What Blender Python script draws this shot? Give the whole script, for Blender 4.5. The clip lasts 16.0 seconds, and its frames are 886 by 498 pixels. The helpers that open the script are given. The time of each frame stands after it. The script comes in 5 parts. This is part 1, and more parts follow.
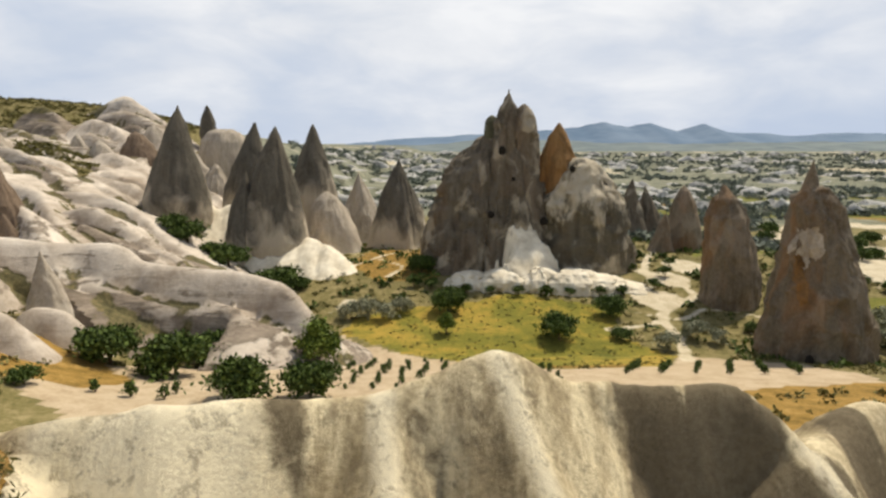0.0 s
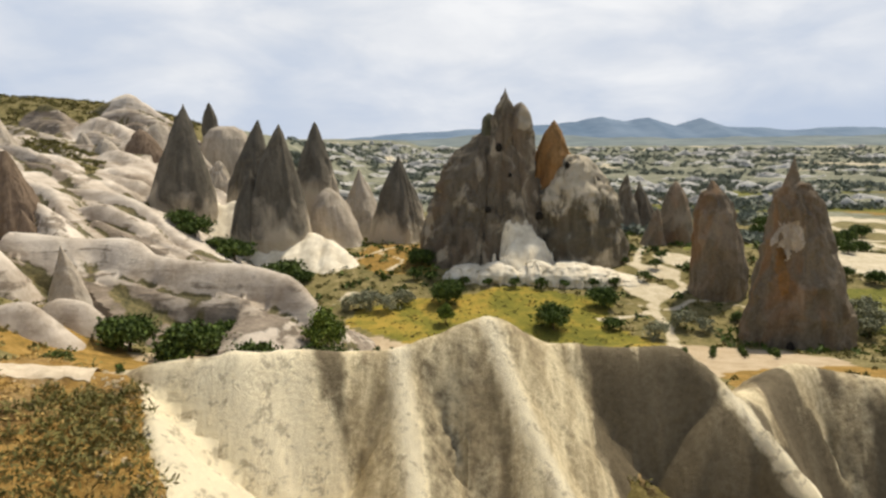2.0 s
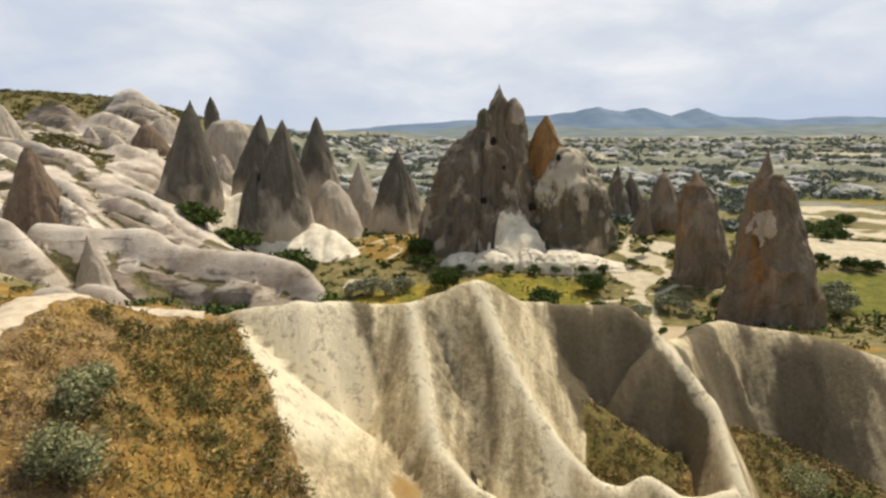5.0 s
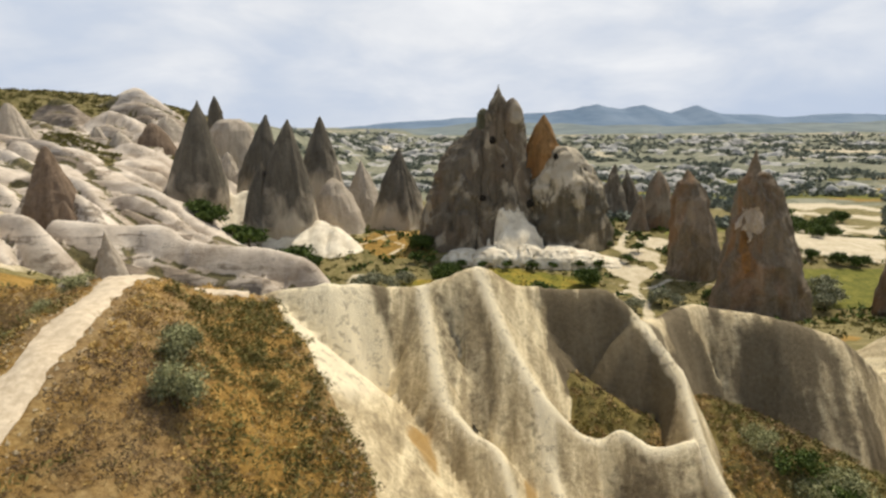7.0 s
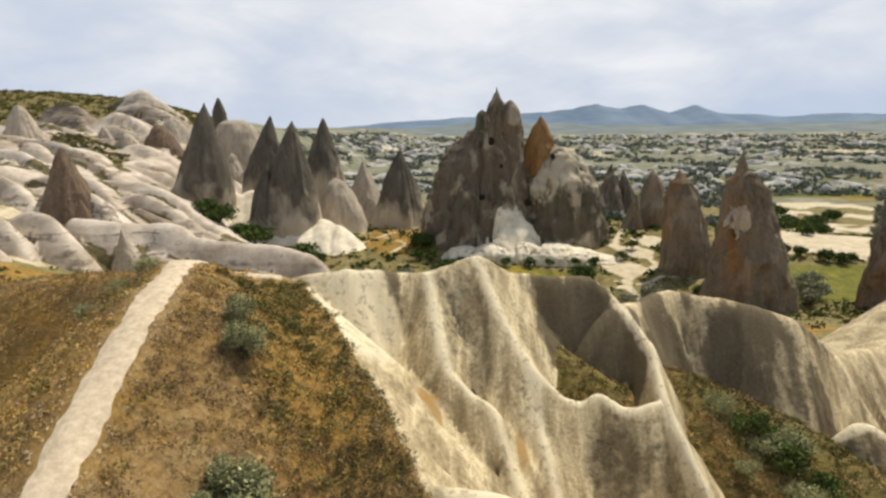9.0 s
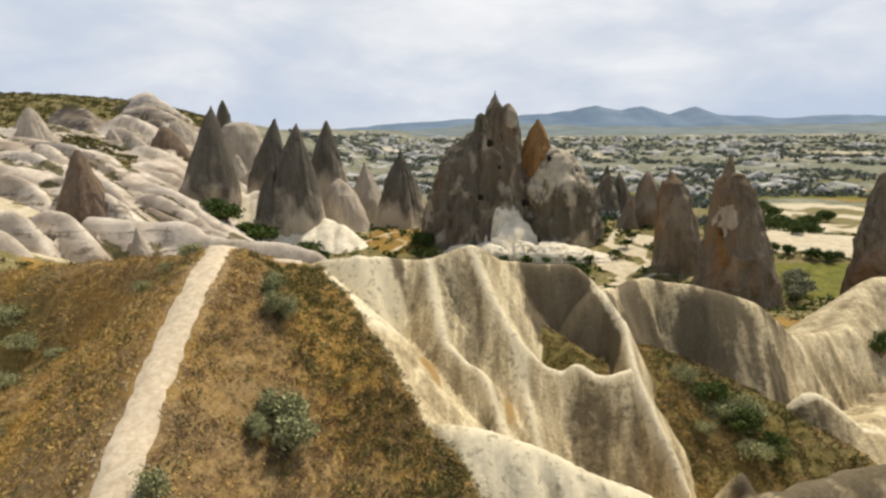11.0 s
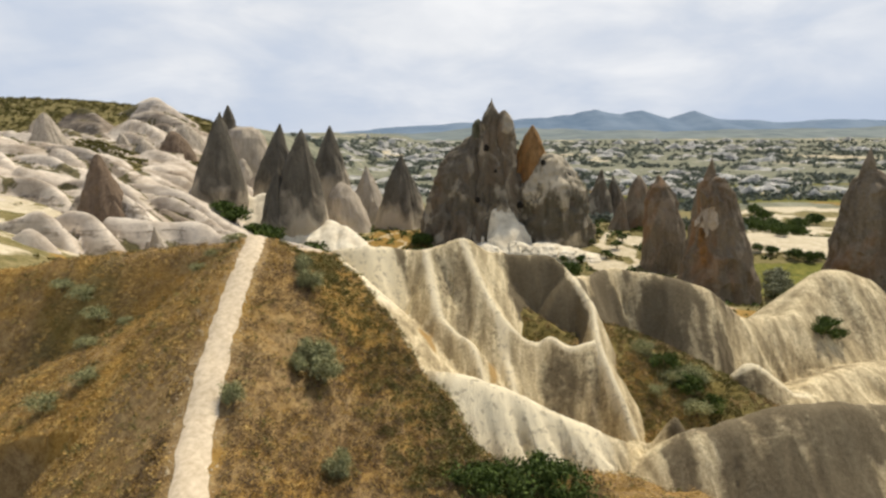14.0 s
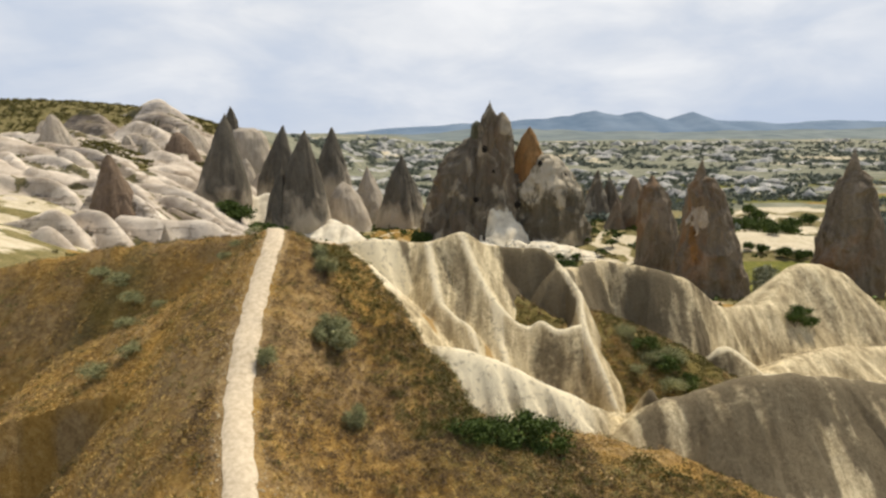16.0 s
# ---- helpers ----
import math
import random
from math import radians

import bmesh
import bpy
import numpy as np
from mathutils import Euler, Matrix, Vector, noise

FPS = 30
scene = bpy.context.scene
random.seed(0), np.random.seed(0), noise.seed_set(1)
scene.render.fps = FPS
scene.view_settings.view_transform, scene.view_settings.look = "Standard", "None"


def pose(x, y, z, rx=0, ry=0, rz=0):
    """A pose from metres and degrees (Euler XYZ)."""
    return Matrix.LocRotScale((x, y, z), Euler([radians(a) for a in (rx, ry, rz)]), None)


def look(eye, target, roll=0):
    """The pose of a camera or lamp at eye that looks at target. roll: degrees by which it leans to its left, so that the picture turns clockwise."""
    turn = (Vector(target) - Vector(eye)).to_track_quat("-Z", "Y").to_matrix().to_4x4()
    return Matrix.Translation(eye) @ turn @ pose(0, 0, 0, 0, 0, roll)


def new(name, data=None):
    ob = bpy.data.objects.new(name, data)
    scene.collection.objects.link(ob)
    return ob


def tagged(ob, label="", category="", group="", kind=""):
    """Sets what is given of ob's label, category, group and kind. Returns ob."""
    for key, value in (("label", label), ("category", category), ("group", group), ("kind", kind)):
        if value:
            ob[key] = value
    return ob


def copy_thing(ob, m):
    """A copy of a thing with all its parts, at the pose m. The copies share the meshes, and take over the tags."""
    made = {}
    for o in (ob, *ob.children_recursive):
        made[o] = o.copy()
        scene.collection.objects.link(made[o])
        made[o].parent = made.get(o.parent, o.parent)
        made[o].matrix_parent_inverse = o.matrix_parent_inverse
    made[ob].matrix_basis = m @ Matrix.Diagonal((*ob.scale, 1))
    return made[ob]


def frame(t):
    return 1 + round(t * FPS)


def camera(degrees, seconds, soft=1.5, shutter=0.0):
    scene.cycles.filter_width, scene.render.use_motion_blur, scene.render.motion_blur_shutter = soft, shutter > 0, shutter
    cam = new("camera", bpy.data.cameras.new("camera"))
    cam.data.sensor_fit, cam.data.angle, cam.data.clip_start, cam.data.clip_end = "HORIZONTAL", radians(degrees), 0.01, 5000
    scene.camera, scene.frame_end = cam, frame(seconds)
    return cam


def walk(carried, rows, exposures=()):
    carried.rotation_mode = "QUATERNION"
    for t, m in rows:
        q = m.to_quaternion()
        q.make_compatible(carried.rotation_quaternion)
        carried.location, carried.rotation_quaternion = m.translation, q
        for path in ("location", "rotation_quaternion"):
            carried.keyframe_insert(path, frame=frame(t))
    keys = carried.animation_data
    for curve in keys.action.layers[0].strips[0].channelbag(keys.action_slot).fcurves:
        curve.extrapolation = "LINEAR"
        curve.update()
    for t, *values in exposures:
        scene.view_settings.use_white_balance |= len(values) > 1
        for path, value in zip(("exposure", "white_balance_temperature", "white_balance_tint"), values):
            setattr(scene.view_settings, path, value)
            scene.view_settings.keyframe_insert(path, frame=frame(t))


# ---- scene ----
cam = camera(72.8, 16.0, soft=2.6)
METRES, EYE, TILT, LEAN, TURN = 30.0, 27.3, -10.0, 0.0, 0.0
ROWS = [
    (0.0, 0.0, 0.0, 0.0, 0.0, 0.0, -0.0),
    (0.5, -0.0022, -0.0345, -0.0012, -0.03, -0.13, 0.04),
    (1.0, -0.0037, -0.0577, -0.0013, -0.06, -0.21, 0.08),
    (1.5, -0.0038, -0.093, -0.0038, -0.12, -0.35, 0.14),
    (2.0, -0.0043, -0.1222, -0.0053, -0.17, -0.48, 0.18),
    (2.5, -0.0044, -0.1487, -0.0075, -0.23, -0.59, 0.23),
    (3.0, -0.0042, -0.1841, -0.0087, -0.29, -0.77, 0.29),
    (3.5, -0.0043, -0.2131, -0.0114, -0.35, -0.89, 0.34),
    (4.0, -0.0054, -0.2446, -0.0135, -0.4, -1.05, 0.37),
    (6.5, -0.0164, -0.3954, -0.0204, -0.54, -1.54, 0.44),
    (7.0, -0.0186, -0.4236, -0.0225, -0.53, -1.57, 0.46),
    (7.5, -0.0212, -0.459, -0.0239, -0.57, -1.59, 0.47),
    (8.0, -0.0225, -0.4895, -0.0262, -0.58, -1.6, 0.49),
    (8.5, -0.0245, -0.5187, -0.0296, -0.58, -1.59, 0.5),
    (9.0, -0.0254, -0.5504, -0.0324, -0.58, -1.6, 0.51),
    (11.5, -0.0239, -0.7148, -0.0537, -0.56, -1.42, 0.48),
    (12.0, -0.0223, -0.749, -0.0569, -0.56, -1.38, 0.46),
    (12.5, -0.0204, -0.7795, -0.0581, -0.57, -1.34, 0.45),
    (13.0, -0.0192, -0.8096, -0.0619, -0.57, -1.29, 0.43),
    (13.5, -0.0177, -0.8429, -0.0654, -0.58, -1.19, 0.42),
    (14.0, -0.0178, -0.876, -0.0684, -0.59, -1.14, 0.39),
    (14.5, -0.0187, -0.908, -0.0722, -0.61, -1.12, 0.38),
    (15.0, -0.0196, -0.9394, -0.0759, -0.64, -1.1, 0.37),
    (15.5, -0.0205, -0.9705, -0.0802, -0.66, -1.07, 0.36),
    (16.0, -0.022, -0.9945, -0.0848, -0.68, -1.06, 0.37),
]
walk(cam, [(t, pose(0, 0, EYE, TILT, LEAN, TURN) @ pose(METRES * x, METRES * y, METRES * z, 90 + pitch, roll, yaw)) for t, x, y, z, yaw, pitch, roll in ROWS])

# ---- world, sun, exposure ----
SUN_TO = Vector((0.34, 0.42, 0.84)).normalized()      # towards the sun


def node(tree, kind, _set=None, **sockets):
    """A shader node; sockets by name with underscores, values or other sockets."""
    n = tree.nodes.new(kind)
    for key, value in (_set or {}).items():
        if key == "operation":
            n.operation = value
        elif key == "blend_type":
            n.blend_type = value
        elif key == "attribute_name":
            n.attribute_name = value
        elif key == "data_type":
            n.data_type = value
        elif key == "noise_dimensions":
            n.noise_dimensions = value
        elif key == "sky_type":
            n.sky_type = value
        elif key == "feature":
            n.feature = value
    for key, value in sockets.items():
        key = key.replace("_", " ")
        s = n.inputs[int(key[1:])] if key[0] == "i" and key[1:].isdigit() else n.inputs[key]
        if isinstance(value, bpy.types.NodeSocket):
            tree.links.new(value, s)
        else:
            s.default_value = value
    return n


def ramp(tree, fac, stops):
    n = tree.nodes.new("ShaderNodeValToRGB")
    while len(n.color_ramp.elements) < len(stops):
        n.color_ramp.elements.new(0.5)
    for e, (p, c) in zip(n.color_ramp.elements, stops):
        e.position, e.color = p, (*c, 1) if len(c) == 3 else c
    tree.links.new(fac, n.inputs["Fac"])
    return n.outputs["Color"]


def grey(v):
    return (v, v, v)


def mix(tree, fac, a, b, how="MIX"):
    n = node(tree, "ShaderNodeMix", {"data_type": "RGBA", "blend_type": how}, i0=fac)
    for s, v in ((n.inputs[6], a), (n.inputs[7], b)):
        if isinstance(v, bpy.types.NodeSocket):
            tree.links.new(v, s)
        else:
            s.default_value = (*v, 1)
    return n.outputs[2]


def maths(tree, op, a, b=0.0):
    n = node(tree, "ShaderNodeMath", {"operation": op}, i0=a, i1=b)
    return n.outputs[0]


def place(tree, sx=1.0, sy=1.0, sz=1.0):
    """World position, stretched."""
    g = tree.nodes.new("ShaderNodeNewGeometry")
    return node(tree, "ShaderNodeVectorMath", {"operation": "MULTIPLY"}, i0=g.outputs["Position"], i1=(sx, sy, sz)).outputs[0]


def noisy(tree, where, scale, detail=4.0, rough=0.55, twist=0.0):
    return node(tree, "ShaderNodeTexNoise", Vector=where, Scale=scale, Detail=detail, Roughness=rough, Distortion=twist).outputs["Fac"]


def make_world():
    w = bpy.data.worlds.new("sky")
    scene.world = w
    w.use_nodes = True
    t = w.node_tree
    t.nodes.clear()
    sky = node(t, "ShaderNodeTexSky", {"sky_type": "NISHITA"})
    sky.sun_disc = False
    sky.sun_elevation = math.asin(SUN_TO.z)
    sky.sun_rotation = math.atan2(SUN_TO.x, SUN_TO.y)
    way = t.nodes.new("ShaderNodeTexCoord").outputs["Generated"]
    flat = node(t, "ShaderNodeVectorMath", {"operation": "MULTIPLY"}, i0=way, i1=(1.0, 1.0, 2.6)).outputs[0]
    big = noisy(t, flat, 1.7, 4.0, 0.5, 0.3)
    fine = noisy(t, flat, 4.5, 5.0, 0.55, 0.3)
    cover = maths(t, "ADD", maths(t, "MULTIPLY", big, 0.7), maths(t, "MULTIPLY", fine, 0.3))
    high = node(t, "ShaderNodeSeparateXYZ", Vector=way).outputs["Z"]
    open_sky = ramp(t, high, [(0.26, grey(0.0)), (0.50, grey(0.9))])
    fac = ramp(t, cover, [(0.40, grey(0.0)), (0.50, grey(0.55)), (0.62, grey(1.0))])
    cloud = ramp(t, fine, [(0.35, (0.68, 0.725, 0.80)), (0.5, (0.78, 0.805, 0.85)), (0.7, (0.90, 0.91, 0.93))])
    blue = mix(t, 1.0, sky.outputs[0], (0.08, 0.08, 0.08), "MULTIPLY")
    veiled = mix(t, open_sky, (0.54, 0.62, 0.76), blue)
    col = mix(t, fac, veiled, mix(t, open_sky, cloud, mix(t, 0.62, cloud, blue)))
    back = node(t, "ShaderNodeBackground", Color=col, Strength=1.0)
    out = t.nodes.new("ShaderNodeOutputWorld")
    t.links.new(back.outputs[0], out.inputs[0])


make_world()
sun = new("sun", bpy.data.lights.new("sun", "SUN"))
sun.data.energy, sun.data.angle, sun.data.color = 4.2, radians(2.5), (1.0, 0.90, 0.74)
sun.matrix_world = look((0, 0, 300), Vector((0, 0, 300)) - SUN_TO)

# ---- materials ----


def material(name, rough=0.9):
    m = bpy.data.materials.new(name)
    m.use_nodes = True
    t = m.node_tree
    b = t.nodes["Principled BSDF"]
    b.inputs["Roughness"].default_value = rough
    b.inputs["Specular IOR Level"].default_value = 0.2
    return m, t, b


def finish(t, b, colour, height=None, strength=0.4, distance=0.1):
    colour = mix(t, 1.0, colour, (1.0, 0.98, 0.90), "MULTIPLY")      # warm cast put into every base colour, in place of a white balance
    t.links.new(colour, b.inputs["Base Color"])
    if height is not None:
        bump = node(t, "ShaderNodeBump", Strength=strength, Distance=distance, Height=height)
        t.links.new(bump.outputs[0], b.inputs["Normal"])


def cone_tuff(name, dark, mid, pale, skirt=0.25, rust=0.0, streak=0.5, patch=0.0, brow=0.0):
    """Weathered tuff: dark varnished top, vertical streaks, pale fresh rock low down."""
    m, t, b = material(name, 0.95)
    up = node(t, "ShaderNodeSeparateXYZ", Vector=t.nodes.new("ShaderNodeTexCoord").outputs["Generated"]).outputs["Z"]
    streaks = noisy(t, place(t, 1, 1, 0.14), streak, 6.0, 0.65, 0.6)
    blotch = noisy(t, place(t, 1, 1, 0.6), 0.22, 4.0, 0.6, 0.5)
    grain = noisy(t, place(t), 2.4, 8.0, 0.7)
    tone = maths(t, "ADD", maths(t, "MULTIPLY", streaks, 0.6), maths(t, "MULTIPLY", grain, 0.4))
    body = ramp(t, tone, [(0.32, dark), (0.52, mid), (0.72, tuple(min(1, c * 1.55) for c in mid))])
    if rust:
        r = ramp(t, noisy(t, place(t, 1, 1, 0.35), 0.16, 5.0, 0.6, 1.0), [(0.46, grey(0)), (0.60, grey(rust))])
        side = node(t, "ShaderNodeSeparateXYZ", Vector=t.nodes.new("ShaderNodeTexCoord").outputs["Generated"]).outputs["X"]
        side = ramp(t, maths(t, "ADD", side, maths(t, "MULTIPLY", maths(t, "SUBTRACT", blotch, 0.5), 0.8)), [(0.35, grey(1.0)), (0.7, grey(0.25))])
        body = mix(t, maths(t, "MULTIPLY", r, side), body, (0.34, 0.16, 0.06))
    if patch:
        p = ramp(t, noisy(t, place(t, 1, 1, 0.7), 0.17, 5.0, 0.6, 0.8), [(0.53, grey(0)), (0.62, grey(patch))])
        if brow:
            high = maths(t, "ADD", maths(t, "SUBTRACT", up, brow), maths(t, "MULTIPLY", maths(t, "SUBTRACT", maths(t, "ADD", maths(t, "MULTIPLY", blotch, 0.6), maths(t, "MULTIPLY", streaks, 0.4)), 0.5), 3.0))
            p = ramp(t, high, [(0.0, grey(0.0)), (0.22, grey(patch))])
        body = mix(t, p, body, pale)
    level = maths(t, "ADD", up, maths(t, "MULTIPLY", maths(t, "SUBTRACT", blotch, 0.5), 0.9))
    low = ramp(t, level, [(max(0.0, skirt - 0.12), grey(1.0)), (skirt + 0.12, grey(0.0))])
    fresh = mix(t, grain, tuple(c * 0.8 for c in pale), pale)
    finish(t, b, mix(t, low, body, fresh), maths(t, "ADD", streaks, maths(t, "MULTIPLY", grain, 0.6)), 0.9, 0.5)
    return m


def white_tuff():
    """Pale rounded tuff with layered grey-brown lichen, and scrub soil where the zones say so."""
    m, t, b = material("pale_tuff", 0.95)
    zone = node(t, "ShaderNodeSeparateColor", Color=node(t, "ShaderNodeAttribute", {"attribute_name": "zone"}).outputs["Color"])
    here = place(t)
    layers = noisy(t, place(t, 0.10, 0.10, 1.0), 0.75, 5.0, 0.6, 0.7)
    big = noisy(t, place(t, 1, 1, 1.6), 0.10, 4.0, 0.55, 0.6)
    mid = noisy(t, here, 0.45, 6.0, 0.6, 0.4)
    grain = noisy(t, here, 2.2, 8.0, 0.7)
    tone = maths(t, "ADD", maths(t, "MULTIPLY", big, 0.55), maths(t, "ADD", maths(t, "MULTIPLY", mid, 0.3), maths(t, "MULTIPLY", grain, 0.15)))
    base = ramp(t, tone, [(0.36, (0.29, 0.235, 0.185)), (0.46, (0.47, 0.405, 0.345)), (0.60, (0.73, 0.66, 0.59))])
    dark = ramp(t, maths(t, "ADD", maths(t, "MULTIPLY", layers, 0.7), maths(t, "MULTIPLY", grain, 0.3)), [(0.36, (0.08, 0.064, 0.05)), (0.5, (0.19, 0.155, 0.125)), (0.66, (0.36, 0.30, 0.245))])
    edge = maths(t, "ADD", zone.outputs[0], maths(t, "MULTIPLY", maths(t, "SUBTRACT", maths(t, "ADD", maths(t, "MULTIPLY", layers, 0.6), maths(t, "MULTIPLY", mid, 0.4)), 0.5), 2.6))
    col = mix(t, ramp(t, edge, [(0.44, grey(0.0)), (0.60, grey(0.95))]), base, dark)
    brush = ramp(t, maths(t, "ADD", maths(t, "MULTIPLY", mid, 0.5), maths(t, "MULTIPLY", grain, 0.5)), [(0.36, (0.035, 0.034, 0.016)), (0.5, (0.11, 0.10, 0.045)), (0.66, (0.25, 0.20, 0.10))])
    wob = maths(t, "MULTIPLY", maths(t, "SUBTRACT", mid, 0.5), 1.4)
    col = mix(t, ramp(t, maths(t, "ADD", zone.outputs[1], wob), [(0.42, grey(0.0)), (0.60, grey(0.95))]), col, brush)
    finish(t, b, col, maths(t, "ADD", layers, maths(t, "MULTIPLY", grain, 0.6)), 0.5, 0.3)
    return m


def near_tuff():
    """Cream tuff of the fluted scarps, with mottled grey lichen where 'lichen' is set."""
    m, t, b = material("cream_tuff", 0.95)
    att = node(t, "ShaderNodeAttribute", {"attribute_name": "zone"}).outputs["Color"]
    sep = node(t, "ShaderNodeSeparateColor", Color=att)
    lichen, rust, fresh = sep.outputs[0], sep.outputs[1], sep.outputs[2]
    streaks = noisy(t, place(t, 1, 0.24, 0.18), 1.5, 6.0, 0.62, 0.5)
    grain = noisy(t, place(t), 6.0, 9.0, 0.75)
    speck = noisy(t, place(t), 2.6, 8.0, 0.72, 0.3)
    base = ramp(t, maths(t, "ADD", maths(t, "MULTIPLY", streaks, 0.6), maths(t, "MULTIPLY", grain, 0.4)),
                [(0.37, (0.25, 0.20, 0.12)), (0.48, (0.48, 0.395, 0.255)), (0.59, (0.78, 0.68, 0.47))])
    base = mix(t, maths(t, "MULTIPLY", fresh, 0.75), base, (0.88, 0.80, 0.62))
    spots = ramp(t, speck, [(0.545, grey(0.0)), (0.61, grey(0.58))])
    base = mix(t, spots, base, (0.26, 0.21, 0.14))
    edge = maths(t, "ADD", lichen, maths(t, "MULTIPLY", maths(t, "SUBTRACT", speck, 0.5), 0.75))
    cover = ramp(t, edge, [(0.34, grey(0.0)), (0.66, grey(0.9))])
    dark = mix(t, grain, (0.055, 0.044, 0.028), (0.20, 0.16, 0.105))
    col = mix(t, cover, base, dark)
    ru = ramp(t, maths(t, "ADD", rust, maths(t, "MULTIPLY", maths(t, "SUBTRACT", streaks, 0.5), 0.8)), [(0.4, grey(0.0)), (0.7, grey(0.85))])
    col = mix(t, ru, col, (0.36, 0.22, 0.07))
    finish(t, b, col, maths(t, "ADD", streaks, maths(t, "MULTIPLY", grain, 0.8)), 0.7, 0.12)
    return m


def hill_soil():
    """Dry ochre steppe soil between the tufts."""
    m, t, b = material("ochre_steppe", 1.0)
    att = node(t, "ShaderNodeAttribute", {"attribute_name": "zone"}).outputs["Color"]
    sep = node(t, "ShaderNodeSeparateColor", Color=att)
    big = noisy(t, place(t), 0.22, 5.0, 0.6, 0.8)
    small = noisy(t, place(t), 2.2, 8.0, 0.7)
    fine = noisy(t, place(t), 9.0, 8.0, 0.75)
    tone = maths(t, "ADD", maths(t, "MULTIPLY", small, 0.55), maths(t, "MULTIPLY", fine, 0.45))
    earth = ramp(t, tone, [(0.34, (0.10, 0.062, 0.03)), (0.46, (0.25, 0.165, 0.078)), (0.58, (0.40, 0.285, 0.14)), (0.70, (0.54, 0.43, 0.26))])
    gold = ramp(t, tone, [(0.34, (0.17, 0.095, 0.022)), (0.5, (0.36, 0.215, 0.055)), (0.68, (0.50, 0.34, 0.12))])
    green = ramp(t, tone, [(0.34, (0.05, 0.05, 0.02)), (0.5, (0.15, 0.135, 0.045)), (0.7, (0.30, 0.26, 0.11))])
    g = ramp(t, big, [(0.42, grey(0.0)), (0.58, grey(0.9))])
    col = mix(t, g, earth, gold)
    col = mix(t, sep.outputs[0], col, green)
    col = mix(t, sep.outputs[1], col, gold)
    finish(t, b, col, tone, 0.9, 0.15)
    return m


def valley_floor():
    """Field soil, meadow, white tracks and scrub, weighted by the zones of the ground."""
    m, t, b = material("valley_soil", 1.0)
    one = node(t, "ShaderNodeSeparateColor", Color=node(t, "ShaderNodeAttribute", {"attribute_name": "zone"}).outputs["Color"])
    two = node(t, "ShaderNodeSeparateColor", Color=node(t, "ShaderNodeAttribute", {"attribute_name": "zone_more"}).outputs["Color"])
    big = noisy(t, place(t), 0.05, 5.0, 0.6, 0.8)
    mid = noisy(t, place(t), 0.5, 7.0, 0.68)
    fine = noisy(t, place(t), 3.0, 8.0, 0.72)
    tone = maths(t, "ADD", maths(t, "MULTIPLY", mid, 0.55), maths(t, "MULTIPLY", fine, 0.45))
    scrub = ramp(t, tone, [(0.34, (0.07, 0.075, 0.025)), (0.5, (0.20, 0.17, 0.07)), (0.66, (0.38, 0.31, 0.17))])
    soil = ramp(t, tone, [(0.34, (0.36, 0.27, 0.17)), (0.52, (0.50, 0.40, 0.28)), (0.70, (0.60, 0.50, 0.37))])
    meadow = ramp(t, maths(t, "ADD", maths(t, "MULTIPLY", big, 0.5), maths(t, "MULTIPLY", tone, 0.5)), [(0.40, (0.10, 0.105, 0.02)), (0.49, (0.20, 0.185, 0.03)), (0.57, (0.40, 0.28, 0.055))])
    white = ramp(t, tone, [(0.34, (0.38, 0.31, 0.20)), (0.5, (0.58, 0.51, 0.38)), (0.66, (0.74, 0.68, 0.56))])
    gold = ramp(t, tone, [(0.34, (0.10, 0.07, 0.015)), (0.5, (0.29, 0.18, 0.045)), (0.66, (0.45, 0.29, 0.10))])
    lush = ramp(t, tone, [(0.34, (0.06, 0.07, 0.015)), (0.5, (0.15, 0.155, 0.03)), (0.66, (0.30, 0.27, 0.07))])
    wob = maths(t, "MULTIPLY", maths(t, "SUBTRACT", mid, 0.5), 0.9)

    def where(s):
        return ramp(t, maths(t, "ADD", s, wob), [(0.36, grey(0.0)), (0.60, grey(1.0))])

    col = mix(t, where(one.outputs[0]), scrub, soil)
    col = mix(t, where(one.outputs[1]), col, meadow)
    col = mix(t, where(two.outputs[0]), col, gold)
    col = mix(t, where(two.outputs[1]), col, lush)
    # far ground greyed: distance haze mixed into its colour
    hazed_plain = ramp(t, maths(t, "ADD", maths(t, "MULTIPLY", big, 0.5), maths(t, "MULTIPLY", tone, 0.5)), [(0.38, (0.10, 0.112, 0.08)), (0.5, (0.195, 0.20, 0.145)), (0.62, (0.33, 0.325, 0.26))])
    col = mix(t, where(two.outputs[2]), col, hazed_plain)
    col = mix(t, where(one.outputs[2]), col, white)
    finish(t, b, col, tone, 0.6, 0.2)
    return m


def leafy(name, a, c, soft=0.0):
    m, t, b = material(name, 0.75)
    g = t.nodes.new("ShaderNodeNewGeometry")
    drift = noisy(t, place(t), 0.9, 3.0, 0.6)
    pick = maths(t, "ADD", maths(t, "MULTIPLY", g.outputs["Random Per Island"], 1.0 - soft), maths(t, "MULTIPLY", ramp(t, drift, [(0.35, grey(0)), (0.65, grey(1))]), soft))
    col = ramp(t, pick, [(0.0, a), (0.7, c), (1.0, tuple(min(1, v * 1.5) for v in c))])
    finish(t, b, col)
    return m


def plain(name, a, c, scale=3.0, rough=0.9):
    m, t, b = material(name, rough)
    n = noisy(t, place(t), scale, 6.0, 0.65)
    finish(t, b, ramp(t, n, [(0.35, a), (0.65, c)]), n, 0.5, 0.05)
    return m


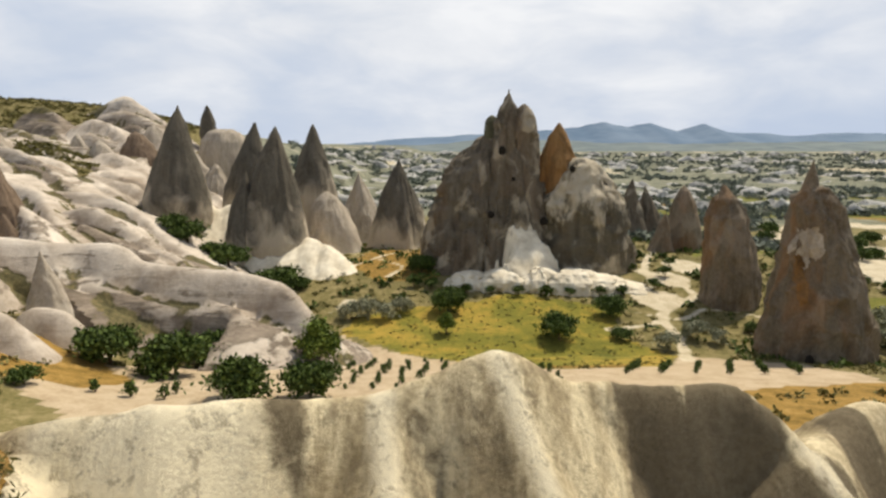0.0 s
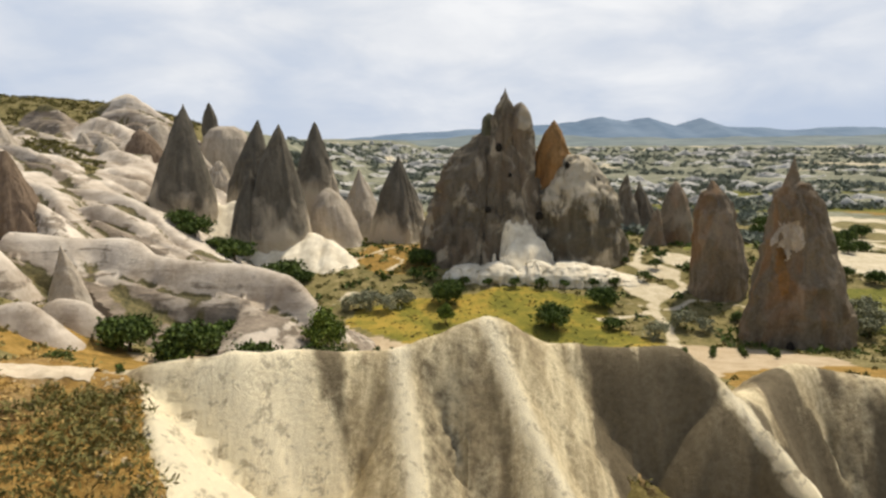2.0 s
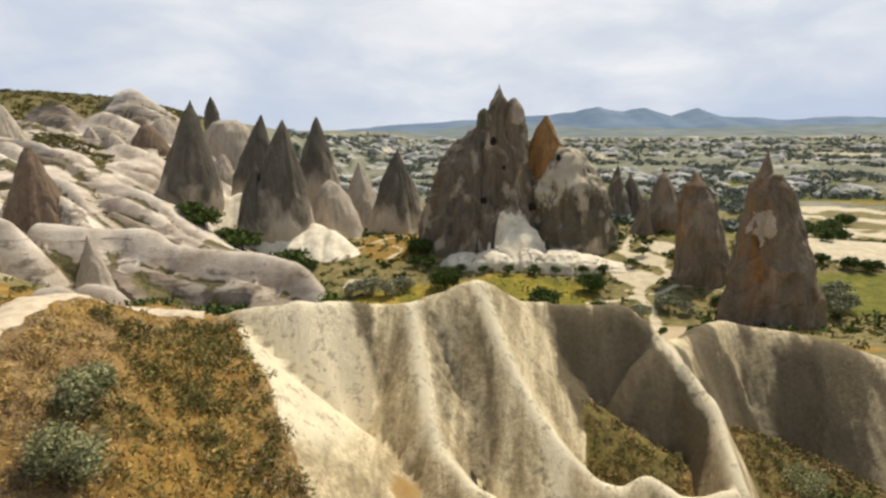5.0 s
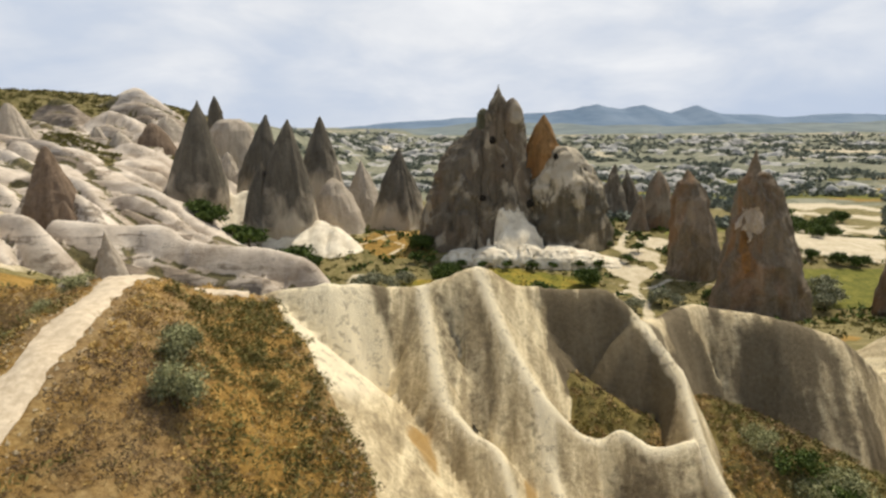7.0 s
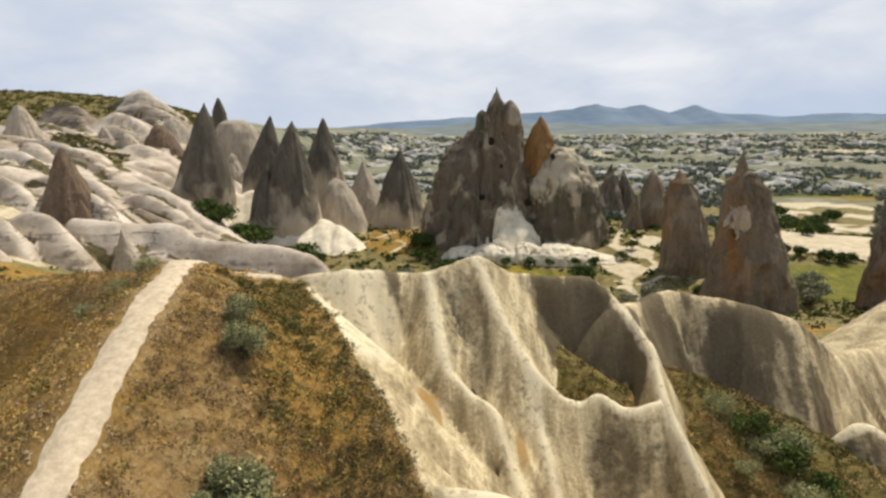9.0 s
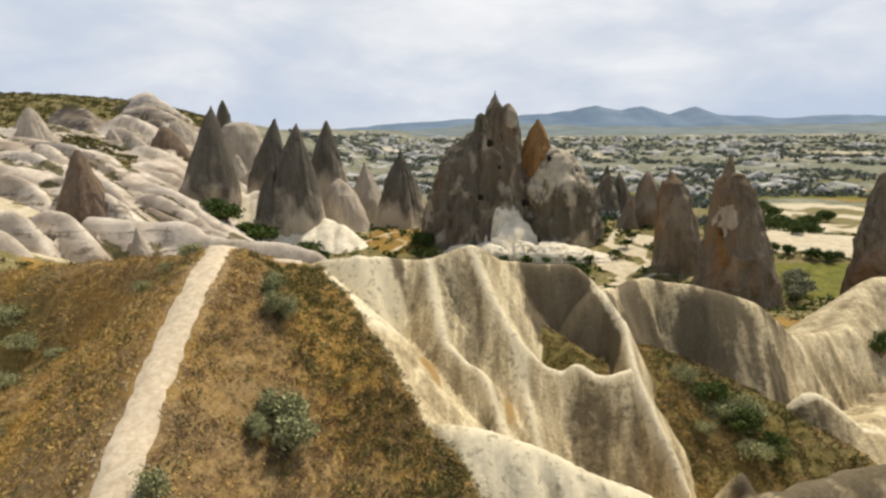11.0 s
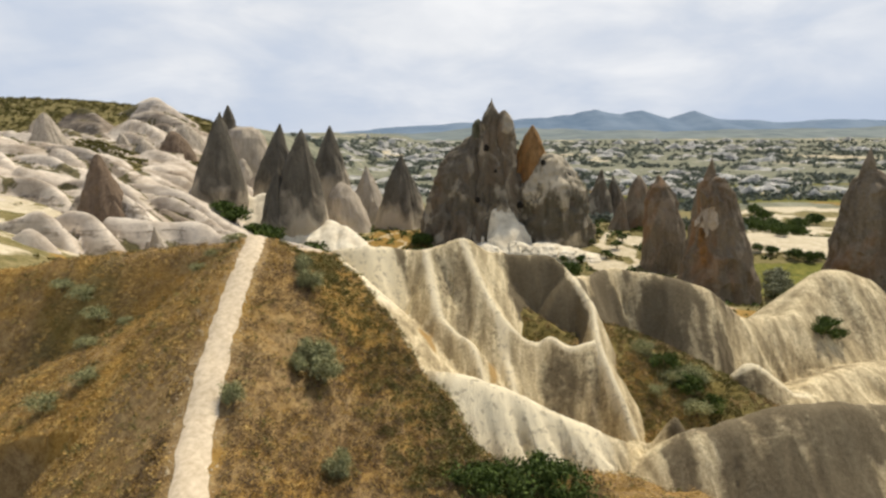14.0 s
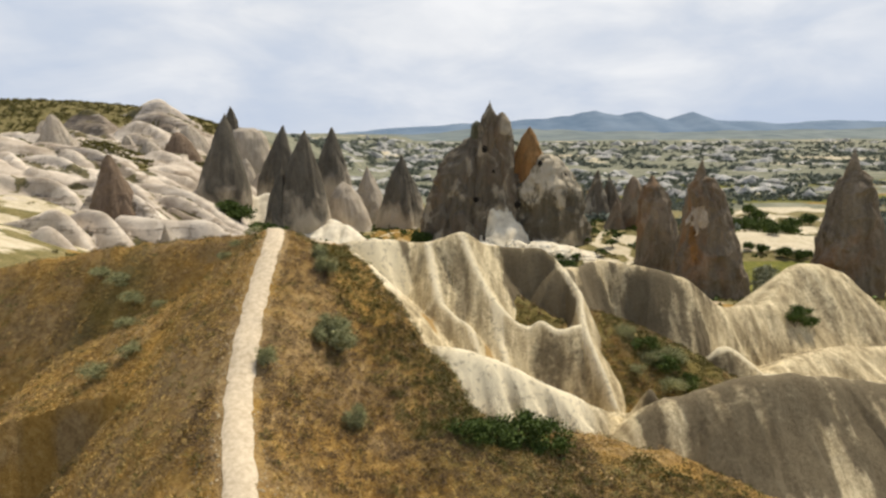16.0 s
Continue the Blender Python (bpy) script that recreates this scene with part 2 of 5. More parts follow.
GREY_TUFF = cone_tuff("grey_tuff", (0.06, 0.054, 0.045), (0.135, 0.121, 0.10), (0.56, 0.49, 0.40), 0.34)
CASTLE_TUFF = cone_tuff("castle_tuff", (0.065, 0.055, 0.042), (0.165, 0.142, 0.112), (0.50, 0.44, 0.35), 0.02, 0.12, 0.6, 0.7)
RUST_TUFF = cone_tuff("rust_tuff", (0.085, 0.07, 0.053), (0.215, 0.178, 0.135), (0.42, 0.35, 0.28), 0.02, 0.42, 0.5, 0.4)
PALE_CONE = cone_tuff("pale_cone_tuff", (0.28, 0.235, 0.19), (0.48, 0.42, 0.355), (0.66, 0.59, 0.51), 0.2)
BROWN_TUFF = cone_tuff("brown_tuff", (0.10, 0.072, 0.052), (0.21, 0.155, 0.115), (0.42, 0.34, 0.27), 0.16)
OLIVE_TUFF = cone_tuff("olive_tuff", (0.05, 0.05, 0.035), (0.11, 0.11, 0.075), (0.2, 0.18, 0.13), 0.0)
DOME_TUFF = cone_tuff("dome_tuff", (0.07, 0.062, 0.045), (0.16, 0.14, 0.105), (0.60, 0.53, 0.42), 0.02, 0.05, 0.5, 0.9, 0.56)
ORANGE_TUFF = cone_tuff("orange_tuff", (0.09, 0.06, 0.035), (0.30, 0.175, 0.075), (0.45, 0.30, 0.14), 0.05, 0.5)
WHITE_TUFF = white_tuff()
FRESH_TUFF = plain("fresh_tuff", (0.62, 0.55, 0.43), (0.90, 0.84, 0.72), 0.5)
STONE = plain("pale_stone", (0.38, 0.29, 0.17), (0.56, 0.46, 0.31), 4.0)
CREAM_TUFF = near_tuff()
STEPPE = hill_soil()
VALLEY = valley_floor()
PATH_DUST = plain("path_dust", (0.50, 0.41, 0.30), (0.70, 0.60, 0.47), 5.0)
BARK = plain("bark", (0.07, 0.05, 0.035), (0.16, 0.12, 0.08), 9.0)
# near-black colour standing for the shade inside the doorway and caves
HOLE_SHADE = plain("hole_shade", (0.012, 0.010, 0.008), (0.03, 0.025, 0.02), 5.0)
LEAF = leafy("tree_leaf", (0.024, 0.044, 0.010), (0.085, 0.125, 0.026))
LEAF_BRIGHT = leafy("poplar_leaf", (0.04, 0.07, 0.012), (0.13, 0.18, 0.03))
LEAF_SILVER = leafy("silver_leaf", (0.11, 0.12, 0.075), (0.30, 0.31, 0.22))
LEAF_SAGE = leafy("sage_leaf", (0.12, 0.13, 0.06), (0.38, 0.385, 0.21))
LEAF_OLIVE = leafy("olive_scrub_leaf", (0.05, 0.05, 0.015), (0.20, 0.18, 0.06), 0.4)
GOLD_GRASS = leafy("gold_grass", (0.30, 0.195, 0.06), (0.62, 0.44, 0.165), 0.3)
HEATHER = leafy("heather", (0.075, 0.048, 0.028), (0.42, 0.30, 0.145), 0.45)
HEATHER_DARK = leafy("dark_heather", (0.040, 0.026, 0.018), (0.19, 0.135, 0.085), 0.4)
# distance haze is tinted into the far leaf and rock colours
HAZED_LEAF = leafy("hazed_leaf", (0.085, 0.105, 0.095), (0.19, 0.215, 0.18))
HAZED_ROCK = plain("hazed_tuff", (0.26, 0.26, 0.26), (0.70, 0.69, 0.68), 0.05)
# the blue and grey of the air's haze, painted into the hills
HAZED_HILL = plain("hazed_hill", (0.10, 0.165, 0.27), (0.17, 0.24, 0.35), 0.006)
HAZED_SLOPE = plain("hazed_slope", (0.10, 0.14, 0.165), (0.21, 0.245, 0.25), 0.012)

# ---- shaping helpers ----


def link(name, verts, faces, mat, parent=None, label="", smooth=True):
    me = bpy.data.meshes.new(name)
    me.from_pydata(verts, [], faces)
    me.materials.append(mat)
    if smooth:
        me.polygons.foreach_set("use_smooth", [True] * len(me.polygons))
    ob = new(name, me)
    if parent:
        ob.parent = parent
    if label:
        ob["label"] = label
    return ob


def hashed(i, j, seed):
    h = (i * 374761393 + j * 668265263 + seed * 982451653) & 0x7FFFFFFF
    h = ((h ^ (h >> 13)) * 1274126177) & 0x7FFFFFFF
    return ((h ^ (h >> 16)) & 0xFFFF) / 65535.0


def value_noise(x, y, seed=0):
    """Smooth noise in -1..1 on arrays."""
    i, j = np.floor(x).astype(np.int64), np.floor(y).astype(np.int64)
    u, v = x - i, y - j
    u, v = u * u * u * (u * (6 * u - 15) + 10), v * v * v * (v * (6 * v - 15) + 10)
    a, b2, c, d = hashed(i, j, seed), hashed(i + 1, j, seed), hashed(i, j + 1, seed), hashed(i + 1, j + 1, seed)
    return 2 * (a + (b2 - a) * u + (c - a) * v + (a - b2 - c + d) * u * v) - 1


def fbm(x, y, seed=0, octaves=5, gain=0.5):
    total, amp, norm = 0 * x, 1.0, 0.0
    for k in range(octaves):
        total, norm = total + amp * value_noise(x * 2**k + 17.3 * k, y * 2**k - 9.1 * k, seed + k), norm + amp
        amp *= gain
    return total / norm


def solid_noise(x, y, z, seed=0):
    """Smooth noise in -1..1 on arrays of places."""
    i, j, k = (np.floor(a).astype(np.int64) for a in (x, y, z))
    u, v, w = x - i, y - j, z - k
    u, v, w = (a * a * (3 - 2 * a) for a in (u, v, w))

    def at(di, dj, dk):
        return hashed(i + di + 57 * (k + dk), j + dj - 131 * (k + dk), seed)
    lo = (at(0, 0, 0) * (1 - u) + at(1, 0, 0) * u) * (1 - v) + (at(0, 1, 0) * (1 - u) + at(1, 1, 0) * u) * v
    hi = (at(0, 0, 1) * (1 - u) + at(1, 0, 1) * u) * (1 - v) + (at(0, 1, 1) * (1 - u) + at(1, 1, 1) * u) * v
    return 2 * (lo * (1 - w) + hi * w) - 1


def solid_fbm(x, y, z, seed=0, octaves=4):
    total, amp = 0 * x, 0.55
    for k in range(octaves):
        total = total + amp * solid_noise(x * 2**k + 5.2 * k, y * 2**k - 3.7 * k, z * 2**k + 1.9 * k, seed + k)
        amp *= 0.5
    return total


def step(x, a, b):
    u = np.clip((x - a) / (b - a), 0, 1)
    return u * u * (3 - 2 * u)


def spline(points, n=6):
    """A smooth curve through the points."""
    p = np.array([points[0], *points, points[-1]], float)
    out = []
    for k in range(1, len(p) - 2):
        for s in np.linspace(0, 1, n, endpoint=False):
            out.append(0.5 * (2 * p[k] + (p[k + 1] - p[k - 1]) * s + (2 * p[k - 1] - 5 * p[k] + 4 * p[k + 1] - p[k + 2]) * s**2 + (3 * p[k] - p[k - 1] - 3 * p[k + 1] + p[k + 2]) * s**3))
    return np.array([*out, p[-2]])


def ridge(x, y, points, right, left, rounding=0.6, flute=0.0, pitch=1.3, seed=0, reach=24.0):
    """Height of a ridge whose crest runs through points (x, y, z): it falls with the slopes right and left of the crest's way,
    rounded near the crest, with sharp flutes running down its flanks."""
    c = spline(points)
    shape, x, y = x.shape, x.ravel(), y.ravel()
    best, off, far = np.full(x.shape, -50.0), np.zeros(x.shape), np.zeros(x.shape)
    run = 0.0
    for a, b2 in zip(c[:-1], c[1:]):
        d = b2[:2] - a[:2]
        size = np.hypot(*d)
        if size < 1e-6:
            continue
        near = np.nonzero((np.abs(x - (a[0] + b2[0]) / 2) < reach) & (np.abs(y - (a[1] + b2[1]) / 2) < reach))[0]
        px, py = x[near] - a[0], y[near] - a[1]
        s = np.clip((px * d[0] + py * d[1]) / size**2, 0, 1)
        away = np.hypot(px - s * d[0], py - s * d[1])
        slope = np.where((d[0] * py - d[1] * px) < 0, right, left)
        z = a[2] + s * (b2[2] - a[2]) - slope * (np.sqrt(away**2 + rounding**2) - rounding)
        more = z > best[near]
        at = near[more]
        best[at], off[at], far[at] = z[more], (run + s * size)[more], away[more]
        run += size
    if flute:
        at = np.nonzero(best > -49)[0]
        along, away = off[at] / pitch, far[at]
        w = value_noise(along + 0.10 * away, away * 0.06, seed) + 0.45 * value_noise(along * 2.3, away * 0.1, seed + 7)
        best[at] -= flute * np.abs(w) * 1.8 * step(away, 0.1, 2.4)
    return best.reshape(shape)


def line_distance(x, y, points):
    c = spline(points)
    best = np.full(x.shape, 1e9)
    for a, b2 in zip(c[:-1], c[1:]):
        d = b2[:2] - a[:2]
        s = np.clip(((x - a[0]) * d[0] + (y - a[1]) * d[1]) / max(1e-9, d @ d), 0, 1)
        best = np.minimum(best, np.hypot(x - a[0] - s * d[0], y - a[1] - s * d[1]))
    return best


def inside(x, y, points):
    """Whether x, y lie within the outline."""
    p, ok = np.array(points, float), np.zeros(x.shape, bool)
    for a, b2 in zip(p, np.roll(p, -1, 0)):
        cross = ((a[1] > y) != (b2[1] > y)) & (x < (b2[0] - a[0]) * (y - a[1]) / (b2[1] - a[1] + 1e-12) + a[0])
        ok ^= cross
    return ok


def sheet(name, xs, ys, height, mat, keep=None, zones=(), parent=None):
    """A terrain sheet over the grid xs by ys; keep: faces to keep, by the places of their middles."""
    gx, gy = np.meshgrid(xs, ys)
    gz = height(gx, gy)
    n, m2 = gx.shape
    ids = np.arange(n * m2).reshape(n, m2)
    quads = np.stack([ids[:-1, :-1], ids[:-1, 1:], ids[1:, 1:], ids[1:, :-1]], -1).reshape(-1, 4)
    if keep is not None:
        def middle(a):
            return (a[:-1, :-1] + a[1:, 1:]).ravel() / 2
        quads = quads[keep(middle(gx), middle(gy), middle(gz))]
    used = np.unique(quads)
    back = np.full(n * m2, -1)
    back[used] = np.arange(len(used))
    co = np.stack([gx, gy, gz], -1).reshape(-1, 3)[used]
    ob = link(name, co.tolist(), back[quads].tolist(), mat, parent)
    for key, fn in zones:
        att = ob.data.attributes.new(key, "FLOAT_COLOR", "POINT")
        r, g, b2 = fn(co[:, 0], co[:, 1], co[:, 2])
        att.data.foreach_set("color", np.stack([r, g, b2, np.ones(len(co))], -1).astype(np.float32).ravel())
    return ob

def patches(best, shown, shape):
    """Splits the cells of a sheet into connected patches of one landform each; slivers join the landform beside them."""
    label = np.where(shown, best, -1).reshape(shape)
    rows, cols = shape
    for last in (False, False, True):
        seen, found = np.zeros(shape, bool), []
        for i, j in zip(*np.nonzero(label >= 0)):
            if seen[i, j]:
                continue
            k, stack, cells, beside = label[i, j], [(i, j)], [], []
            seen[i, j] = True
            while stack:
                a, c = stack.pop()
                cells.append((a, c))
                for p, q in ((a + 1, c), (a - 1, c), (a, c + 1), (a, c - 1)):
                    if 0 <= p < rows and 0 <= q < cols:
                        if label[p, q] != k:
                            if label[p, q] >= 0:
                                beside.append(int(label[p, q]))
                        elif not seen[p, q]:
                            seen[p, q] = True
                            stack.append((p, q))
            found.append((int(k), np.array(cells), beside))
        if last:
            break
        for k, cells, beside in found:
            if len(cells) < 90:
                label[cells[:, 0], cells[:, 1]] = max(set(beside), key=beside.count) if beside else -1
    out = []
    for k, cells, _ in found:
        mask = np.zeros(shape, bool)
        mask[cells[:, 0], cells[:, 1]] = True
        out.append((k, mask.ravel()))
    return out


# ---- valley ground ----


def ground_z(x, y):
    x, y = np.asarray(x, float), np.asarray(y, float)
    z = np.interp(y, [0, 30, 40, 50, 57, 66, 75, 90, 105, 120, 150, 200, 300, 600, 1500, 3000], [10, 10, 8.6, 6.3, 4.7, 1.8, 0, 1.2, 3.5, 5, 3, -2, -5, -4, 6, 10])
    z = z - 5 * step(x, 60, 120) * step(y, 90, 150) * (1 - step(y, 200, 400))
    edge = np.interp(y, [40, 60, 70, 95, 110, 130, 145, 200, 400], [28, 30, 30, 34, 46, 46, 43, 46, 60])
    r = 2.5 * np.logaddexp(0, np.clip((-x - edge) / 2.5, -50, 200))
    low = 22 * np.tanh(0.42 * r / 22)
    top = np.interp(y, [60, 105, 150, 177, 190, 204, 215, 400, 800], [22, 22, 26, 29, 36, 42, 46, 40, 10])
    high = top * (1 - np.exp(-r / 28))
    rise = low + (high - low) * step(y, 61, 71)
    z = z + rise
    return z + 0.25 * fbm(x / 14, y / 14, 3) + 2.0 * fbm(x / 160, y / 160, 5) * step(y, 200, 500)


VINEYARD = [(-33, 43), (-22, 34), (-6, 34), (12, 42), (40, 50), (43, 69), (30, 73), (26, 66), (14, 63), (2, 69), (-8, 77), (-15, 82), (-19, 70), (-29, 58), (-33, 50)]
MEADOW = [(-15, 83), (-8, 77.5), (2, 69.5), (14, 63.5), (25, 66.5), (30, 74), (24, 82), (28, 92), (12, 98), (-4, 92), (-13, 88)]
GOLD_A = [(-18, 112), (-12, 104), (-2, 104), (4, 112), (-4, 128), (-14, 128)]
GOLD_B = [(20, 34), (34, 38), (44, 46), (40, 52), (26, 48)]
GOLD_C = [(-44, 40), (-28, 44), (-27, 50), (-33, 55), (-42, 56), (-50, 50)]
LUSH_A = [(54, 77), (82, 79), (84, 96), (64, 97)]
LUSH_B = [(50, 118), (70, 124), (96, 170), (70, 176)]
SAND = [(67, 103), (87, 101), (136, 168), (196, 248), (186, 262), (156, 266), (128, 238), (98, 164)]
TRACKS = [([(30, 70), (33, 80), (34, 90), (42, 98), (38, 110), (44, 124)], 1.3), ([(28, 92), (36, 88), (42, 92), (50, 88)], 1.0), ([(24, 84), (31, 86), (35, 92), (33, 104)], 1.0),
          ([(-24, 124), (-14, 118), (-8, 112), (-10, 106)], 0.9), ([(-20, 108), (-10, 122), (0, 134)], 0.8), ([(-60, 240), (80, 172), (130, 168)], 2.0), ([(70, 132), (76, 112), (92, 104)], 1.2)]
BARE = [(40, 104, 4.5), (36, 96, 4.0), (46, 112, 3.5), (-26, 115, 6.5), (-15, 93, 3), (90, 260, 14)]


def zone_one(x, y, z):
    wob = 1.2 * fbm(x / 5, y / 5, 11)
    soil = inside(x + wob, y + wob, VINEYARD) * 1.0
    meadow = inside(x + wob, y - wob, MEADOW) * 1.0
    white = 0 * x
    for pts, wide in TRACKS:
        white = np.maximum(white, 0.8 * (1 - step(line_distance(x, y, pts) + 0.5 * wob, wide * 0.2, wide * 1.0)))
    for cx, cy, r in BARE:
        white = np.maximum(white, 1 - step(np.hypot(x - cx, (y - cy) * 0.8) + 2.5 * wob, r * 0.6, r * 1.2))
    white = np.maximum(white, 0.95 * inside(x + 2 * wob, y + 3 * wob, SAND) * (1 - 0.9 * step(fbm(x / 10, y / 13, 22), -0.05, 0.12)))
    white = np.maximum(white, 0.8 * step(-x, 44, 52) * (1 - step(y, 84, 100)) * step(fbm(x / 7, y / 7, 23), -0.2, 0.15))
    far = step(y, 260, 340) * step(fbm(x / 60, y / 140, 21), 0.12, 0.4) * 0.55
    return soil, meadow, np.maximum(white, far)


def zone_two(x, y, z):
    wob = 1.4 * fbm(x / 6, y / 6, 12)
    gold = (inside(x, y + wob * 0.3, [(12, 64.5), (21, 64.6), (22, 67.5), (12, 67)]) | inside(x + wob, y + wob, GOLD_A) | inside(x + wob, y, GOLD_B) | inside(x, y + wob, GOLD_C)) * 1.0
    gold = np.maximum(gold, 0.75 * step(x, 60, 90) * step(y, 262, 275) * (1 - step(y, 380, 420)) * step(fbm(x / 120, y / 15, 8), 0.0, 0.15))
    lush = (inside(x + wob, y, LUSH_A) | inside(x + wob, y, LUSH_B)) * 1.0
    lush = np.maximum(lush, 0.8 * step(x, 60, 90) * step(y, 262, 275) * (1 - step(y, 400, 450)) * step(fbm(x / 130, y / 17, 28), 0.02, 0.15))
    # grows with distance; weights the haze tint of the far ground
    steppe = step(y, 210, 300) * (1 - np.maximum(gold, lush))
    return gold, lush, steppe


def spread(a, b2, n, centre, tight):
    """Grid lines, dense about the centre."""
    u = np.linspace(np.arcsinh((a - centre) / tight), np.arcsinh((b2 - centre) / tight), n)
    return centre + tight * np.sinh(u)


GX = np.concatenate([spread(-4000, -96, 60, -60, 30)[:-1], np.arange(-96, 130, 0.9), spread(130, 4000, 60, 90, 40)[1:]])
GY = np.concatenate([spread(-3000, 24, 24, 40, 30)[:-1], np.arange(24, 150, 0.9), spread(150, 4600, 120, 110, 60)[1:]])


def in_vineyard(x, y, z):
    return inside(x, y, VINEYARD) & ~inside(x, y, MEADOW)


def in_meadow(x, y, z):
    return inside(x, y, MEADOW)


ZONES = (("zone", zone_one), ("zone_more", zone_two))
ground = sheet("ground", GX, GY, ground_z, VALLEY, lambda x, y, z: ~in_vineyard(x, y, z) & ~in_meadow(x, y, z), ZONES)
tagged(ground, "dry valley floor with scrub, pale tracks and bare tuff", "ground", kind="structure")
field = sheet("vineyard_soil", GX, GY, ground_z, VALLEY, in_vineyard, ZONES)
tagged(field, "bare beige tilled soil of a small vineyard", "field", kind="structure")
meadow = sheet("meadow", GX, GY, ground_z, VALLEY, in_meadow, ZONES)
tagged(meadow, "olive and yellow grass meadow on the valley floor", "meadow", kind="structure")

# ---- foreground: brown spur with a footpath, and fluted tuff scarps ----
PATH_LINE = [(-5.15, -19, 20.0), (-6.05, -15, 20.55), (-7.5, -10.4, 21.0), (-8.3, -6, 22.3), (-8.65, -2.5, 23.5), (-8.9, 0.0, 24.25), (-9.5, 3.0, 24.5), (-10.2, 5.8, 24.25), (-9.7, 7.1, 23.8), (-8.5, 7.9, 23.4), (-7.3, 8.2, 23.05)]
PATH_ALL = [(-4.6, -33, 17.6), (-5.0, -26, 18.8), *PATH_LINE]


def spur_z(x, y):
    h = ridge(x, y, [(-4.8, -34, 17.5), *PATH_LINE[:-3], (-11.5, 9, 22.0), (-14, 12, 17)], 1.25, 1.2, 2.5)
    h = np.maximum(h, ridge(x, y, [(-4.4, -12, 18.2), (-3.9, -8.4, 18.8), (-3.2, -5, 19.3), (-2.9, -2, 20.0), (-3.3, 1, 20.9), (-4.2, 3.5, 21.7), (-6.0, 5.6, 22.6)], 0.5, 0.6, 1.0))
    h = np.maximum(h, ridge(x, y, [(-10.2, 5.2, 24.2), (-17, 6.5, 23.3), (-26, 7.5, 22.0), (-40, 8, 19)], 1.2, 1.35, 1.0, reach=30))
    h = np.maximum(h, ridge(x, y, [(-10.2, 5.8, 24.1), (-9.7, 7.1, 23.7), (-8.5, 7.9, 23.3), (-7.1, 8.3, 22.9), (-6.2, 8.2, 22.5)], 0.42, 1.4, 0.6, reach=12.0))
    edge = line_past(x, y)
    h = h - 1.6 * np.maximum(edge, 0)
    low = ridge(x, y, [(-1.0, -8.5, 18.4), (1.5, -7.6, 17.4), (5, -7.2, 16.0), (11, -7, 14.2)], 0.3, 0.75, 1.2)
    h = np.maximum(h, low)
    side = ridge(x, y, [(10.6, 11.6, 17.2), (13.5, 11.2, 16.2), (16.0, 10.0, 15.2), (17.8, 8.4, 14.3), (19.5, 6.0, 13.6)], 0.55, 0.6, 0.8)
    fan = ridge(x, y, [(10.4, 11.8, 17.0), (12.4, 9.8, 15.6), (14.2, 8.0, 14.2), (15.6, 5, 13.2)], 0.8, 0.5, 0.8)
    pocket = ridge(x, y, [(3.6, 12.0, 19.0), (5.0, 11.2, 18.1), (6.4, 10.4, 17.4), (7.6, 9.6, 17.1)], 0.7, 0.5, 0.3)
    h = np.maximum(np.maximum(np.maximum(h, fan), side), pocket)
    return h + 0.16 * fbm(x / 1.1, y / 1.1, 31, 4) + 0.25 * fbm(x / 5, y / 5, 33)


EDGE = [(-13, 10.4), (-10.5, 9.6), (-7.4, 8.9), (-6.0, 7.4), (-4.8, 5.4), (-3.9, 3.4), (-2.95, 1.6), (-1.9, -0.6), (-1.2, -1.9), (-0.2, -2.6), (0.3, -3.8), (0.8, -5.0), (2.4, -5.6), (4.5, -4.8), (8, -3.2), (12, -4)]


def line_past(x, y):
    """Metres past the brow of the spur, where bare rock begins; minus on the spur."""
    c = spline([(a, b2, 0) for a, b2 in EDGE], 6)
    best, sign = np.full(x.shape, 1e9), np.zeros(x.shape)
    for a, b2 in zip(c[:-1], c[1:]):
        d = b2[:2] - a[:2]
        if d @ d < 1e-9:
            continue
        s = np.clip(((x - a[0]) * d[0] + (y - a[1]) * d[1]) / (d @ d), 0, 1)
        ox, oy = x - a[0] - s * d[0], y - a[1] - s * d[1]
        away = np.hypot(ox, oy)
        near = away < best
        best = np.where(near, away, best)
        sign = np.where(near, np.sign(d[0] * oy - d[1] * ox), sign)
    return best * sign


CREST = [(-10, 9.2, 21.8), (-7, 8.8, 22.95), (-5, 9.1, 23.1), (-4.3, 9.4, 22.95), (-2.7, 10.5, 22.55), (-1.5, 11, 22.4), (0.0, 11.6, 22.75), (1.1, 12, 23.05), (2.0, 12.5, 22.5), (2.9, 13, 21.9)]
PANEL = [(2.7, 12.9, 22.0), (3.6, 13.3, 21.7), (5.0, 13.6, 21.5), (7.1, 14, 21.4), (8.5, 13, 20.2)]
WAVE = [(8.5, 13, 20.2), (10.2, 14.6, 19.75), (12.0, 16, 19.9), (13.6, 15.8, 19.75), (15.2, 15.0, 19.65), (17.2, 14.2, 19.3), (19.2, 14.2, 18.2), (21, 15, 16.8), (23.6, 17, 15.8), (28, 19, 15.6)]
DOME = [(27.4, 18.6, 15.5), (29.8, 21, 16.4), (31.6, 23, 17.4), (33.7, 24, 17.95), (37.1, 25, 16.9), (39, 25.6, 15.4), (41, 26, 13.8), (46, 28, 11.0)]


